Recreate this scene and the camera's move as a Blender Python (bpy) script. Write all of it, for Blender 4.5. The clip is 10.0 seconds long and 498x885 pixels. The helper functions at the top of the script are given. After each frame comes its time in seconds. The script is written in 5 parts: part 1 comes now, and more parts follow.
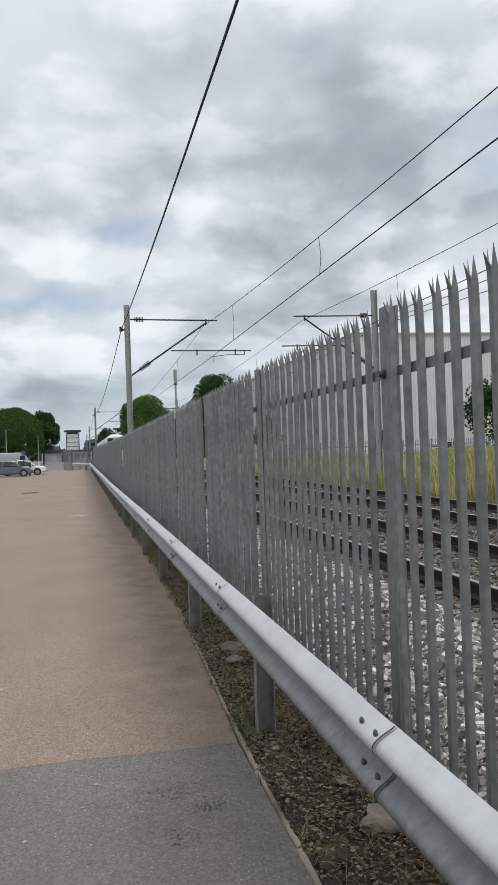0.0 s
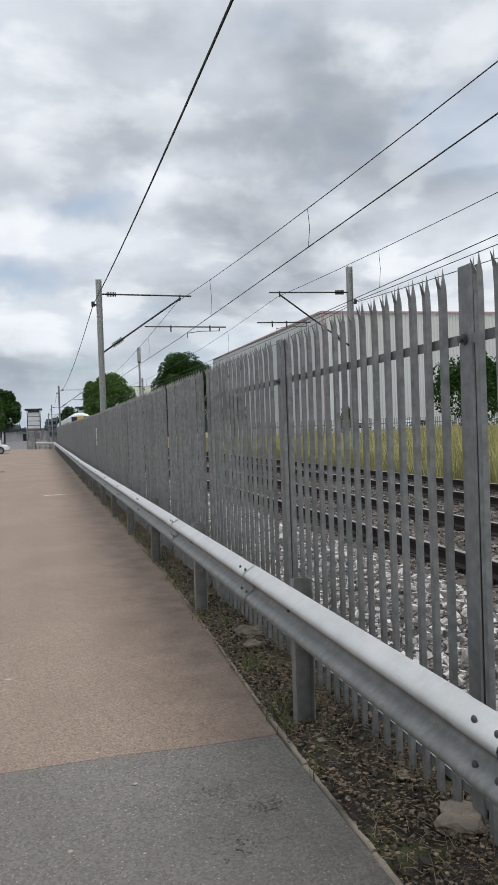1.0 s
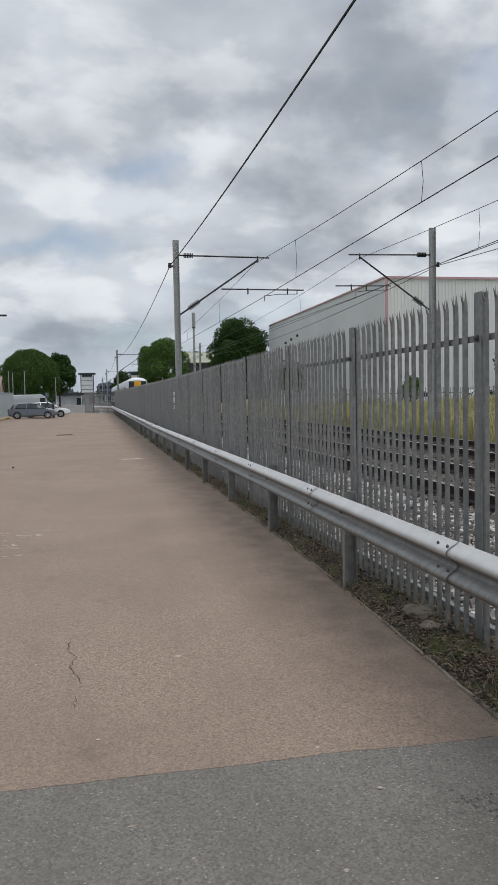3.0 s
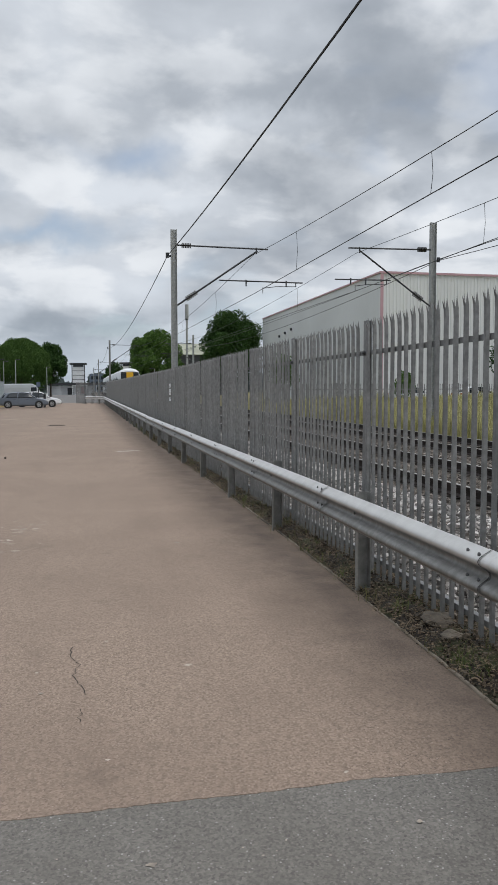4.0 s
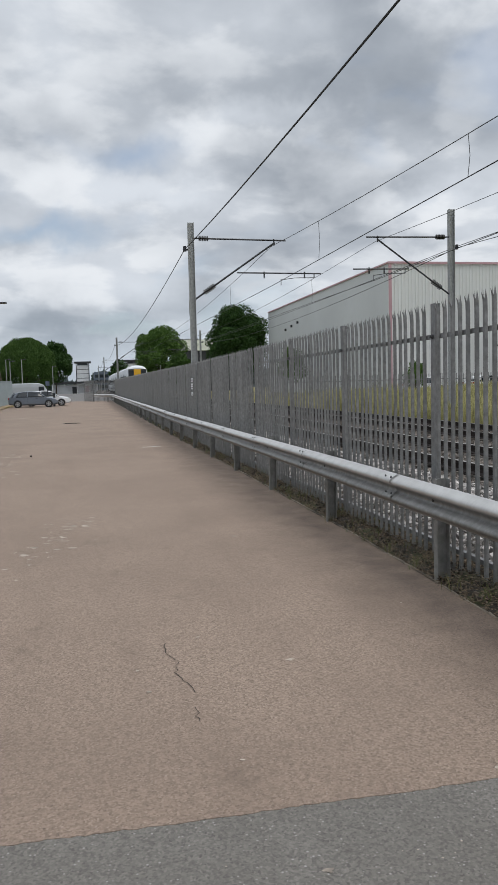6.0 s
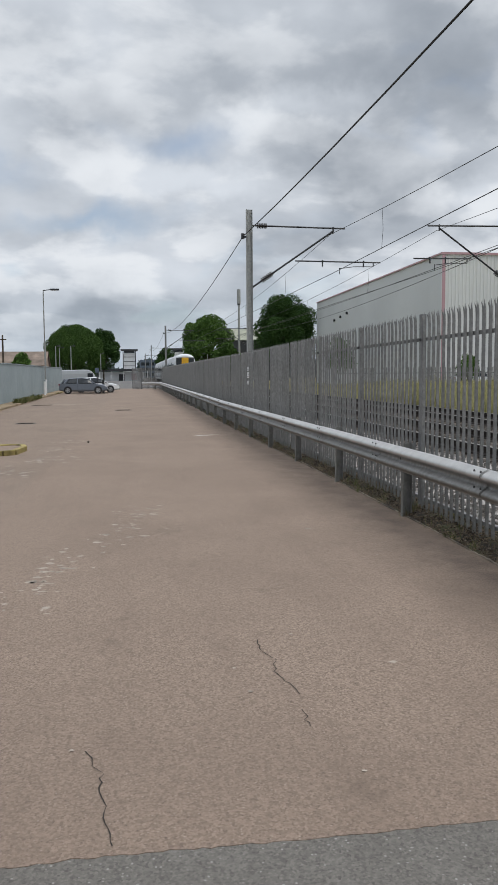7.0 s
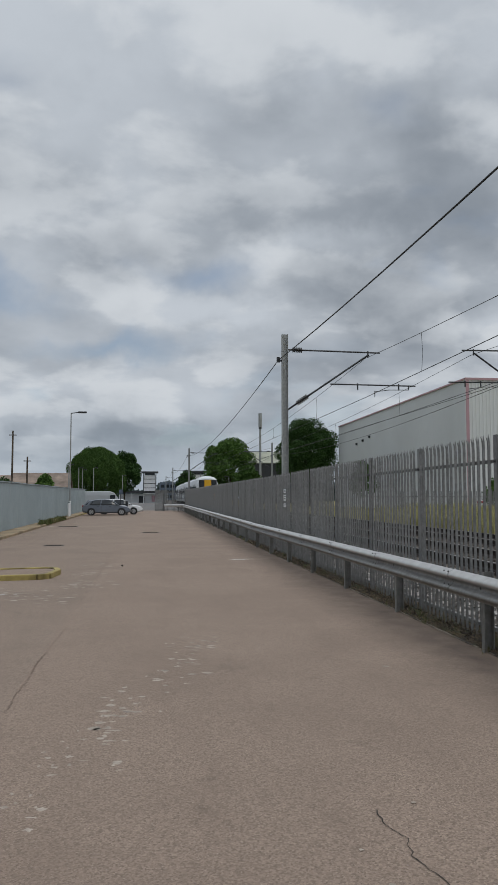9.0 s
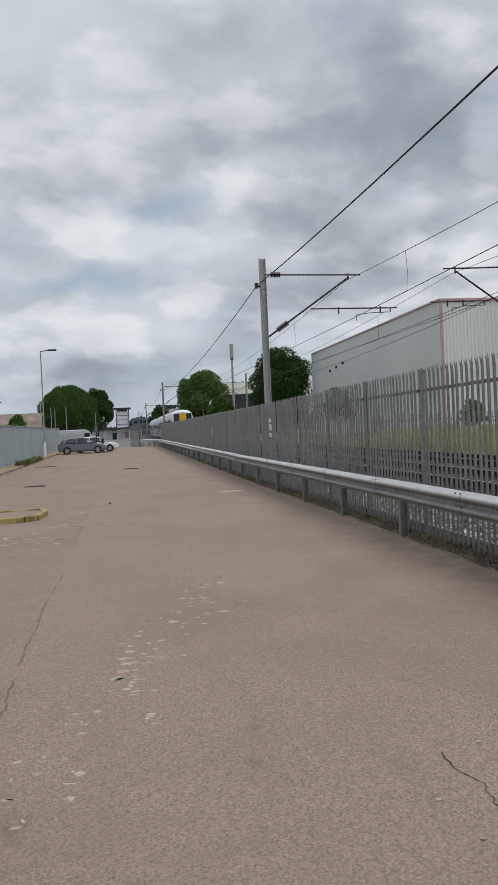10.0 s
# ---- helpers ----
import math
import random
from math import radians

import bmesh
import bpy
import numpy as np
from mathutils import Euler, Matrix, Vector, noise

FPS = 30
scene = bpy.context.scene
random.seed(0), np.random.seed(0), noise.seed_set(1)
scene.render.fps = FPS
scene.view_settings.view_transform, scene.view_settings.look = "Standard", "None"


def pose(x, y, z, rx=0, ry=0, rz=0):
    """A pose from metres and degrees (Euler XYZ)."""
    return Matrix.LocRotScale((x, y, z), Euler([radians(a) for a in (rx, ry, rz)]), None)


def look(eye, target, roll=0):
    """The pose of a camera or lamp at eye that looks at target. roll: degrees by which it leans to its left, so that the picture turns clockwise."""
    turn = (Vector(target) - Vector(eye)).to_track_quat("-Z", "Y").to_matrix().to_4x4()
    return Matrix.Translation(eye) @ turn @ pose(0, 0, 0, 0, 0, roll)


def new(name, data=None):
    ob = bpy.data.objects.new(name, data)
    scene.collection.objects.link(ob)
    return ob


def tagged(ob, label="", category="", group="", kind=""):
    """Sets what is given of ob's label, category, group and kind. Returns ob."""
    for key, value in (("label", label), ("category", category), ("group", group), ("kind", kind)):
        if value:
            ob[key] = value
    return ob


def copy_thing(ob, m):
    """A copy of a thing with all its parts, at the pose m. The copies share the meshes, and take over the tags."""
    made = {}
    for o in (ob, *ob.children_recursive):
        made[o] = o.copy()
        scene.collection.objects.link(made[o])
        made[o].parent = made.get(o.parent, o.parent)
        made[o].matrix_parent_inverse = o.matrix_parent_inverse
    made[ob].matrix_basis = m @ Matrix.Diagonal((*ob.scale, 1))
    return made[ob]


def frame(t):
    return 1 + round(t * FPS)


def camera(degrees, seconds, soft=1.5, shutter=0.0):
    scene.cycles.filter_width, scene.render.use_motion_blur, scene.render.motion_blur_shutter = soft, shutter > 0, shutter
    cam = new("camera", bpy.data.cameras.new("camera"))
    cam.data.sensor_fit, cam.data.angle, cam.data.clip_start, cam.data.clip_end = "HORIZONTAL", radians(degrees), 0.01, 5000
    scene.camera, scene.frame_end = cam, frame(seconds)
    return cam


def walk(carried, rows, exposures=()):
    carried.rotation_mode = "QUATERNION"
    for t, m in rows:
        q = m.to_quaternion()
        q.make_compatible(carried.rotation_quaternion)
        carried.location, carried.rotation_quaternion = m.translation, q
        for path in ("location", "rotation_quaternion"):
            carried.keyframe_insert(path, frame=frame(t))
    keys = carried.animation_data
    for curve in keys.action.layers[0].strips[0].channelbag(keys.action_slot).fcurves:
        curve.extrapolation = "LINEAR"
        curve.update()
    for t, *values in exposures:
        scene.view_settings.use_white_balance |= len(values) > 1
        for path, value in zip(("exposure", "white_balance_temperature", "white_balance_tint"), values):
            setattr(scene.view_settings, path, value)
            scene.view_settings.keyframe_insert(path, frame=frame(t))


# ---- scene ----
cam = camera(35.2, 10.0, soft=1.2)
PATH = [
    (0, (-1.405, -3.316, 1.846), (-0.985, -1.36, 1.868), -2.0),
    (0.5, (-1.594, -3.062, 1.835), (-1.118, -1.119, 1.837), -0.4),
    (1, (-1.784, -2.878, 1.832), (-1.273, -0.945, 1.797), -2.0),
    (1.5, (-1.903, -2.67, 1.817), (-1.445, -0.723, 1.826), -1.5),
    (2, (-2.078, -2.411, 1.806), (-1.668, -0.453, 1.84), -1.0),
    (2.5, (-2.436, -2.32, 1.808), (-2.051, -0.358, 1.742), -1.5),
    (4, (-2.745, -1.77, 1.822), (-2.332, 0.182, 1.689), -0.1),
    (4.5, (-2.924, -1.773, 1.81), (-2.496, 0.177, 1.684), -0.2),
    (5, (-3.175, -1.709, 1.831), (-2.746, 0.24, 1.701), -0.7),
    (6.3, (-3.355, -1.394, 1.757), (-2.984, 0.565, 1.602), -2.3),
    (6.5, (-3.417, -1.335, 1.773), (-3.104, 0.634, 1.613), -2.5),
    (7, (-3.639, -1.176, 1.747), (-3.345, 0.795, 1.578), -0.4),
    (7.5, (-3.856, -1.105, 1.767), (-3.471, 0.856, 1.696), -0.2),
    (8, (-3.968, -1.033, 1.76), (-3.734, 0.95, 1.877), -0.2),
    (8.5, (-3.971, -0.756, 1.744), (-3.897, 1.233, 1.942), 0.2),
    (9, (-4.117, -0.558, 1.737), (-3.867, 1.421, 1.88), -0.0),
    (9.5, (-4.306, -0.311, 1.735), (-3.956, 1.657, 1.792), -1.7),
    (10, (-4.403, -0.019, 1.727), (-4.086, 1.955, 1.694), -2.6),
]
walk(cam, [(t, look(eye, target, roll)) for t, eye, target, roll in PATH],
     exposures=[(0, 0.21, 6500, 10), (1.2, 0.20, 6500, 10), (2, -0.02, 6500, 10), (5, 0.08, 6500, 10), (6.5, 0.03, 6500, 10), (7.5, -0.02, 6450, 10),
                (8, -0.30, 6400, 9), (8.5, -0.42, 6400, 9), (9, -0.36, 6400, 9), (10, -0.06, 6500, 10)])

# ---------------------------------------------------------------- world, sun
SUN_EL, SUN_AZ = 62.0, 140.0   # degrees; azimuth clockwise from +y
world = bpy.data.worlds.new("overcast_sky")
scene.world = world
world.use_nodes = True
wn, wl = world.node_tree.nodes, world.node_tree.links
wn.clear()


def wnode(kind, **props):
    n = wn.new(kind)
    for k, v in props.items():
        n.inputs[k].default_value = v
    return n


def wmath(op, a, b=None, c=None):
    n = wn.new("ShaderNodeMath")
    n.operation = op
    for i, v in enumerate((a, b, c)):
        if v is None:
            continue
        if isinstance(v, (int, float)):
            n.inputs[i].default_value = v
        else:
            wl.new(v, n.inputs[i])
    return n.outputs[0]


def wmix(fac, a, b):
    n = wn.new("ShaderNodeMix")
    n.data_type = "RGBA"
    for i, v in ((0, fac), (6, a), (7, b)):
        if isinstance(v, (int, float)):
            n.inputs[i].default_value = v
        elif isinstance(v, tuple):
            n.inputs[i].default_value = (*v, 1)
        else:
            wl.new(v, n.inputs[i])
    return n.outputs[2]


def wramp(fac, lo, hi):
    n = wn.new("ShaderNodeMapRange")
    n.interpolation_type = "SMOOTHSTEP"
    wl.new(fac, n.inputs[0])
    n.inputs[1].default_value, n.inputs[2].default_value = lo, hi
    return n.outputs[0]


sky = wn.new("ShaderNodeTexSky")
sky.sky_type, sky.sun_disc = "NISHITA", False
sky.sun_elevation, sky.sun_rotation = radians(SUN_EL), radians(SUN_AZ)
coord = wn.new("ShaderNodeTexCoord")
sep = wn.new("ShaderNodeSeparateXYZ")
wl.new(coord.outputs["Generated"], sep.inputs[0])
# clouds: heaped banks that flatten towards the horizon
squash = wn.new("ShaderNodeMapping")
squash.inputs["Scale"].default_value = (1.0, 1.0, 1.7)
squash.inputs["Location"].default_value = (2.35, 0.4, 1.15)
nearer = wn.new("ShaderNodeVectorMath")
nearer.operation = "SCALE"
wl.new(coord.outputs["Generated"], nearer.inputs[0])
wl.new(wmath("DIVIDE", 1.0, wmath("ADD", wmath("MULTIPLY", wmath("MAXIMUM", sep.outputs[2], 0.0), 1.1), 0.42)), nearer.inputs[3])
wl.new(nearer.outputs[0], squash.inputs[0])


def wnoise(scale, detail, rough, distort=0.0):
    n = wnode("ShaderNodeTexNoise", Scale=scale, Detail=detail, Roughness=rough, Distortion=distort)
    wl.new(squash.outputs[0], n.inputs["Vector"])
    return n.outputs[0]


# ragged direction, so that the cloud masses below have torn edges
ragged = wnode("ShaderNodeTexNoise", Scale=7.0, Detail=5.0, Roughness=0.55)
wl.new(coord.outputs["Generated"], ragged.inputs["Vector"])
shift = wn.new("ShaderNodeVectorMath")
shift.operation = "MULTIPLY_ADD"
wl.new(ragged.outputs["Color"], shift.inputs[0])
shift.inputs[1].default_value = (0.22, 0.22, 0.15)
centred = wn.new("ShaderNodeVectorMath")
centred.operation = "SUBTRACT"
wl.new(coord.outputs["Generated"], centred.inputs[0])
centred.inputs[1].default_value = (0.11, 0.11, 0.075)
wl.new(centred.outputs[0], shift.inputs[2])


def bank(cx, cz, rx, rz):
    """How far a direction lies inside a cloud mass: 1 at its heart, 0 at its rim."""
    m = wn.new("ShaderNodeMapping")
    m.inputs["Scale"].default_value = (1 / rx, 0, 1 / rz)
    m.inputs["Location"].default_value = (-cx / rx, 0, -cz / rz)
    wl.new(shift.outputs[0], m.inputs[0])
    d = wn.new("ShaderNodeVectorMath")
    d.operation = "LENGTH"
    wl.new(m.outputs[0], d.inputs[0])
    return wramp(d.outputs["Value"], 1.25, 0.0)


cloud = wmath("ADD", wmath("MULTIPLY", wnoise(1.5, 2.0, 0.45), 0.45), wmath("MULTIPLY", wnoise(3.4, 6.0, 0.5, 0.1), 0.55))
level = wmath("ADD", wmath("MULTIPLY", wmath("SUBTRACT", cloud, 0.5), 1.9), 0.53)
# sideways and upward place of each mass, its reach both ways, and its lightness
for cx, cz, rx, rz, amount in ((0.31, 0.36, 0.24, 0.075, -0.19), (0.33, 0.52, 0.22, 0.10, 0.22), (0.265, 0.25, 0.13, 0.045, -0.22),
                               (-0.05, 0.43, 0.16, 0.10, -0.06), (0.19, 0.312, 0.13, 0.03, 0.22), (0.10, 0.225, 0.09, 0.03, 0.30),
                               (0.0, 0.235, 0.08, 0.032, 0.26), (0.43, 0.205, 0.09, 0.05, 0.42), (0.38, 0.14, 0.22, 0.06, 0.16),
                               (-0.05, 0.30, 0.11, 0.035, -0.16), (0.0, 0.135, 0.12, 0.035, 0.24), (0.02, 0.075, 0.18, 0.026, -0.32),
                               (-0.17, 0.52, 0.22, 0.10, 0.26), (0.13, 0.53, 0.15, 0.06, 0.18), (-0.18, 0.10, 0.07, 0.03, 0.28)):
    level = wmath("ADD", level, wmath("MULTIPLY", bank(cx, cz, rx, rz), amount))
shade = wramp(level, 0.05, 0.95)
grey = wmix(shade, (0.255, 0.290, 0.338), (0.68, 0.725, 0.785))
# heaped tops catch more light than their bases
puff = wramp(wnoise(5.0, 6.0, 0.5, 0.15), 0.47, 0.60)
grey = wmix(wmath("MULTIPLY", puff, wmath("MULTIPLY", shade, 0.85)), grey, (0.81, 0.84, 0.875))
# thin places let a little blue through
blue = wn.new("ShaderNodeVectorMath")
blue.operation = "SCALE"
wl.new(sky.outputs[0], blue.inputs[0])
blue.inputs[3].default_value = 0.12
open_sky = wmix(wmath("MULTIPLY", wramp(wnoise(2.4, 4.0, 0.5, 0.2), 0.56, 0.68), 0.35), grey, blue.outputs[0])
for cx, cz, rx, rz in ((0.05, 0.28, 0.10, 0.03), (-0.04, 0.175, 0.13, 0.022), (-0.20, 0.245, 0.12, 0.028), (0.08, 0.60, 0.06, 0.05)):
    open_sky = wmix(wmath("MULTIPLY", bank(cx, cz, rx, rz), 0.5), open_sky, blue.outputs[0])
# haze bank low over the horizon
low = wramp(sep.outputs[2], 0.15, 0.0)
hazy = wmix(wmath("MULTIPLY", low, 0.5), open_sky, (0.42, 0.50, 0.58))
bg = wn.new("ShaderNodeBackground")
bg.inputs[1].default_value = 1.0
# an overcast sky is brightest overhead
zenith = wmath("ADD", wmath("MULTIPLY", wramp(sep.outputs[2], 0.52, 0.90), 1.5), 1.0)
lit = wn.new("ShaderNodeVectorMath")
lit.operation = "SCALE"
wl.new(hazy, lit.inputs[0])
wl.new(zenith, lit.inputs[3])
wl.new(lit.outputs[0], bg.inputs[0])
wout = wn.new("ShaderNodeOutputWorld")
wl.new(bg.outputs[0], wout.inputs[0])

sun_data = bpy.data.lights.new("sun", "SUN")
sun_data.energy, sun_data.angle, sun_data.color = 1.0, radians(26), (1.0, 0.95, 0.87)
sun = new("sun", sun_data)
az, el = radians(SUN_AZ), radians(SUN_EL)
sun_from = Vector((math.sin(az) * math.cos(el), math.cos(az) * math.cos(el), math.sin(el)))
sun.matrix_world = look(sun_from * 60, (0, 0, 0))

# ---------------------------------------------------------------- materials


class Mat:
    """A principled material with object-space noise for colour, relief and wear."""

    def __init__(self, name, rough=0.7, metal=0.0, spec=0.5):
        self.m = bpy.data.materials.new(name)
        self.m.use_nodes = True
        self.n, self.l = self.m.node_tree.nodes, self.m.node_tree.links
        self.b = self.n["Principled BSDF"]
        self.b.inputs["Roughness"].default_value = rough
        self.b.inputs["Metallic"].default_value = metal
        self.b.inputs["Specular IOR Level"].default_value = spec
        geo = self.n.new("ShaderNodeNewGeometry")
        self.pos, self.island = geo.outputs["Position"], geo.outputs["Random Per Island"]
        self.obrand = self.n.new("ShaderNodeObjectInfo").outputs["Random"]

    def noise(self, scale, detail=4.0, rough=0.55, stretch=None, distort=0.0):
        src = self.pos
        if stretch:
            mp = self.n.new("ShaderNodeMapping")
            mp.inputs["Scale"].default_value = stretch
            self.l.new(src, mp.inputs[0])
            src = mp.outputs[0]
        t = self.n.new("ShaderNodeTexNoise")
        self.l.new(src, t.inputs["Vector"])
        for k, v in (("Scale", scale), ("Detail", detail), ("Roughness", rough), ("Distortion", distort)):
            t.inputs[k].default_value = v
        return t.outputs[0]

    def voronoi(self, scale, feature="F1"):
        t = self.n.new("ShaderNodeTexVoronoi")
        t.feature = feature
        t.inputs["Scale"].default_value = scale
        self.l.new(self.pos, t.inputs["Vector"])
        return t

    def step(self, fac, lo, hi, a=0.0, b=1.0):
        t = self.n.new("ShaderNodeMapRange")
        self.l.new(fac, t.inputs[0])
        for i, v in enumerate((lo, hi, a, b)):
            t.inputs[i + 1].default_value = v
        return t.outputs[0]

    def mul(self, a, b):
        t = self.n.new("ShaderNodeMath")
        t.operation = "MULTIPLY"
        for i, v in enumerate((a, b)):
            if isinstance(v, (int, float)):
                t.inputs[i].default_value = v
            else:
                self.l.new(v, t.inputs[i])
        return t.outputs[0]

    def mix(self, fac, a, b):
        t = self.n.new("ShaderNodeMix")
        t.data_type = "RGBA"
        for i, v in ((0, fac), (6, a), (7, b)):
            if isinstance(v, (int, float)):
                t.inputs[i].default_value = v
            elif isinstance(v, tuple):
                t.inputs[i].default_value = (*v, 1)
            else:
                self.l.new(v, t.inputs[i])
        return t.outputs[2]

    def colour(self, c):
        if isinstance(c, tuple):
            self.b.inputs["Base Color"].default_value = (*c, 1)
        else:
            self.l.new(c, self.b.inputs["Base Color"])
        return self

    def roughness(self, r):
        self.l.new(r, self.b.inputs["Roughness"])
        return self

    def bump(self, h, strength=0.3, dist=0.01):
        t = self.n.new("ShaderNodeBump")
        t.inputs["Strength"].default_value, t.inputs["Distance"].default_value = strength, dist
        self.l.new(h, t.inputs["Height"])
        self.l.new(t.outputs[0], self.b.inputs["Normal"])
        return self


def plain(name, c, rough=0.6, metal=0.0, vary=0.15, scale=6.0, bump=0.0):
    """A painted or moulded surface with a little dirt at two scales."""
    k = Mat(name, rough, metal)
    d = tuple(v * (1 - 2.2 * vary) for v in c)
    e = tuple(min(1, v * (1 + 0.5 * vary)) for v in c)
    base = k.mix(k.step(k.noise(scale * 0.25, 5), 0.3, 0.7), d, e)
    base = k.mix(k.mul(k.step(k.noise(scale * 6, 3), 0.5, 0.75), 0.35), base, d)
    k.colour(base)
    if bump:
        k.bump(k.noise(scale * 8, 3), bump, 0.005)
    return k.m


def asphalt(name, tone, chip_lo, chip_hi, dirt, kerb_shade_dirt=0.0, chips_seen=0.4):
    k = Mat(name, 0.92, 0, 0.3)
    v = k.voronoi(92.0)
    grain = k.noise(150.0, 3, 0.65)
    chips = k.mix(k.step(v.outputs["Color"], 0.1, 0.9), chip_lo, chip_hi)
    base = k.mix(k.step(grain, 0.35, 0.65, 0.0, 0.65), chips, tone)
    coarse = k.step(k.noise(46.0, 4, 0.75), 0.44, 0.62)
    base = k.mix(k.mul(coarse, 0.30), base, chip_hi)
    pits = k.step(k.noise(62.0, 3, 0.7), 0.58, 0.68)
    base = k.mix(k.mul(pits, 0.22), base, chip_lo)
    speck = k.voronoi(60.0)
    pale = k.mul(k.step(speck.outputs["Distance"], 0.34, 0.22), k.step(speck.outputs["Color"], 0.74, 0.86))
    base = k.mix(k.mul(pale, chips_seen), base, tuple(min(1, c * 1.5 + 0.17) for c in tone))
    patch = k.step(k.noise(0.45, 5, 0.6, None, 0.6), 0.40, 0.66)
    base = k.mix(k.mul(patch, 0.45), base, dirt)
    stain = k.step(k.noise(1.7, 6, 0.7, None, 0.4), 0.60, 0.74)
    base = k.mix(k.mul(stain, 0.5), base, tuple(c * 0.6 for c in dirt))
    streak = k.step(k.noise(1.4, 4, 0.6, (1.6, 0.25, 1)), 0.5, 0.75)
    base = k.mix(k.mul(streak, 0.3), base, dirt)
    if kerb_shade_dirt:
        # the fence's soft shade painted along the edging, together with silt and damp
        sx = k.n.new("ShaderNodeSeparateXYZ")
        k.l.new(k.pos, sx.inputs[0])
        band = k.step(sx.outputs[0], -1.5, -0.6)
        ragged = k.mul(band, k.step(k.noise(2.4, 5, 0.65), 0.0, 0.75))
        base = k.mix(k.mul(ragged, kerb_shade_dirt), base, tuple(c * 0.42 for c in dirt))
    k.colour(base)
    k.bump(grain, 0.8, 0.005)
    return k.m


M_RED = asphalt("red_asphalt", (0.262, 0.194, 0.148), (0.098, 0.072, 0.057), (0.37, 0.282, 0.220), (0.182, 0.135, 0.105), 0.85)
M_GREY = asphalt("grey_asphalt", (0.158, 0.146, 0.131), (0.075, 0.070, 0.063), (0.25, 0.232, 0.21), (0.10, 0.090, 0.078), 0.6, 0.95)
M_BAY = asphalt("worn_bay_asphalt", (0.250, 0.187, 0.143), (0.095, 0.070, 0.055), (0.35, 0.27, 0.212), (0.177, 0.134, 0.105))
M_FAR_ROAD = asphalt("far_asphalt", (0.15, 0.14, 0.135), (0.08, 0.08, 0.08), (0.22, 0.21, 0.2), (0.12, 0.115, 0.11))


def galvanised(name, lo, hi, rough, metal, rust=0.0, runs=0.45, spread=0.82):
    k = Mat(name, rough, metal)
    sp = k.mix(k.step(k.noise(14.0, 5, 0.6), 0.32, 0.68), lo, hi)
    drip = k.step(k.noise(9.0, 4, 0.6, (1, 1, 0.12)), 0.48, 0.72)
    sp = k.mix(k.mul(drip, runs), sp, tuple(c * 0.55 for c in lo))
    own = k.mix(k.obrand, (spread,) * 3, (1.0, 1.0, 1.0))
    t = k.n.new("ShaderNodeMix")
    t.data_type, t.blend_type = "RGBA", "MULTIPLY"
    t.inputs[0].default_value = 1.0
    k.l.new(sp, t.inputs[6]), k.l.new(own, t.inputs[7])
    c = t.outputs[2]
    if rust:
        c = k.mix(k.mul(k.step(k.noise(4.0, 6, 0.65), 0.62, 0.74), rust), c, (0.16, 0.075, 0.035))
    k.colour(c)
    k.bump(k.noise(60.0, 3), 0.12, 0.002)
    return k.m


M_PALE = galvanised("weathered_galvanised_steel", (0.19, 0.190, 0.185), (0.32, 0.320, 0.312), 0.55, 0.22, 0.10, 0.5, 0.86)
M_POST = galvanised("galvanised_post_steel", (0.165, 0.168, 0.166), (0.26, 0.263, 0.26), 0.55, 0.25, 0.1)
k = Mat("barrier_galvanised_steel", 0.45, 0.5)
tone = k.mix(k.step(k.noise(5.0, 4, 0.55), 0.3, 0.7), (0.52, 0.515, 0.50), (0.61, 0.605, 0.59))
# dirt washed down the face in smudges and fine runs, and scuffs along it
runs = k.mul(k.step(k.noise(26.0, 4, 0.6, (1, 1, 0.12)), 0.40, 0.66), k.step(k.noise(1.6, 4, 0.6), 0.38, 0.6))
tone = k.mix(k.mul(runs, 0.14), tone, (0.15, 0.148, 0.135))
# shade of the trough and lower face painted by height, mixed with streaky road film
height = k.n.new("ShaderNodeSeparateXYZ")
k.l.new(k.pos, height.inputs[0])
trough_band = k.mul(k.step(height.outputs[2], 0.55, 0.60), k.step(height.outputs[2], 0.775, 0.745))
streaky_shade = k.mul(trough_band, k.step(k.noise(17.0, 5, 0.65, (1, 1, 0.22)), 0.22, 0.60, 0.55, 0.82))
tone = k.mix(streaky_shade, tone, (0.115, 0.115, 0.107))
scuff = k.step(k.noise(3.0, 5, 0.7, (1, 0.25, 6.0)), 0.58, 0.74)
tone = k.mix(k.mul(scuff, 0.12), tone, (0.20, 0.19, 0.17))
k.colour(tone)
k.roughness(k.step(k.noise(9.0, 4, 0.6, (1, 1, 0.4)), 0.3, 0.7, 0.43, 0.53))
k.bump(k.noise(2.5, 2), 0.1, 0.006)
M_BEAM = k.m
M_BEAM_POST = galvanised("barrier_post_steel", (0.20, 0.199, 0.185), (0.31, 0.308, 0.29), 0.6, 0.3, 0.15)
M_MAST = galvanised("mast_steel", (0.30, 0.31, 0.30), (0.42, 0.43, 0.42), 0.65, 0.3, 0.1)
M_BOLT = plain("bolt_steel", (0.10, 0.10, 0.10), 0.55, 0.5)
M_WIRE = plain("overhead_wire", (0.02, 0.02, 0.022), 0.5, 0.4, 0.1)
M_INSUL = plain("insulator_dark", (0.025, 0.022, 0.02), 0.35)
M_RAILTOP = plain("rail_steel", (0.45, 0.43, 0.40), 0.3, 0.9, 0.1)
M_RAIL = plain("rusty_rail", (0.028, 0.02, 0.016), 0.9, 0.1, 0.2, 12)
M_SLEEPER = plain("concrete_sleeper", (0.085, 0.07, 0.058), 0.9, 0, 0.2, 8, 0.3)
M_KERB = plain("concrete_edging", (0.27, 0.225, 0.175), 0.95, 0, 0.36, 9, 0.8)
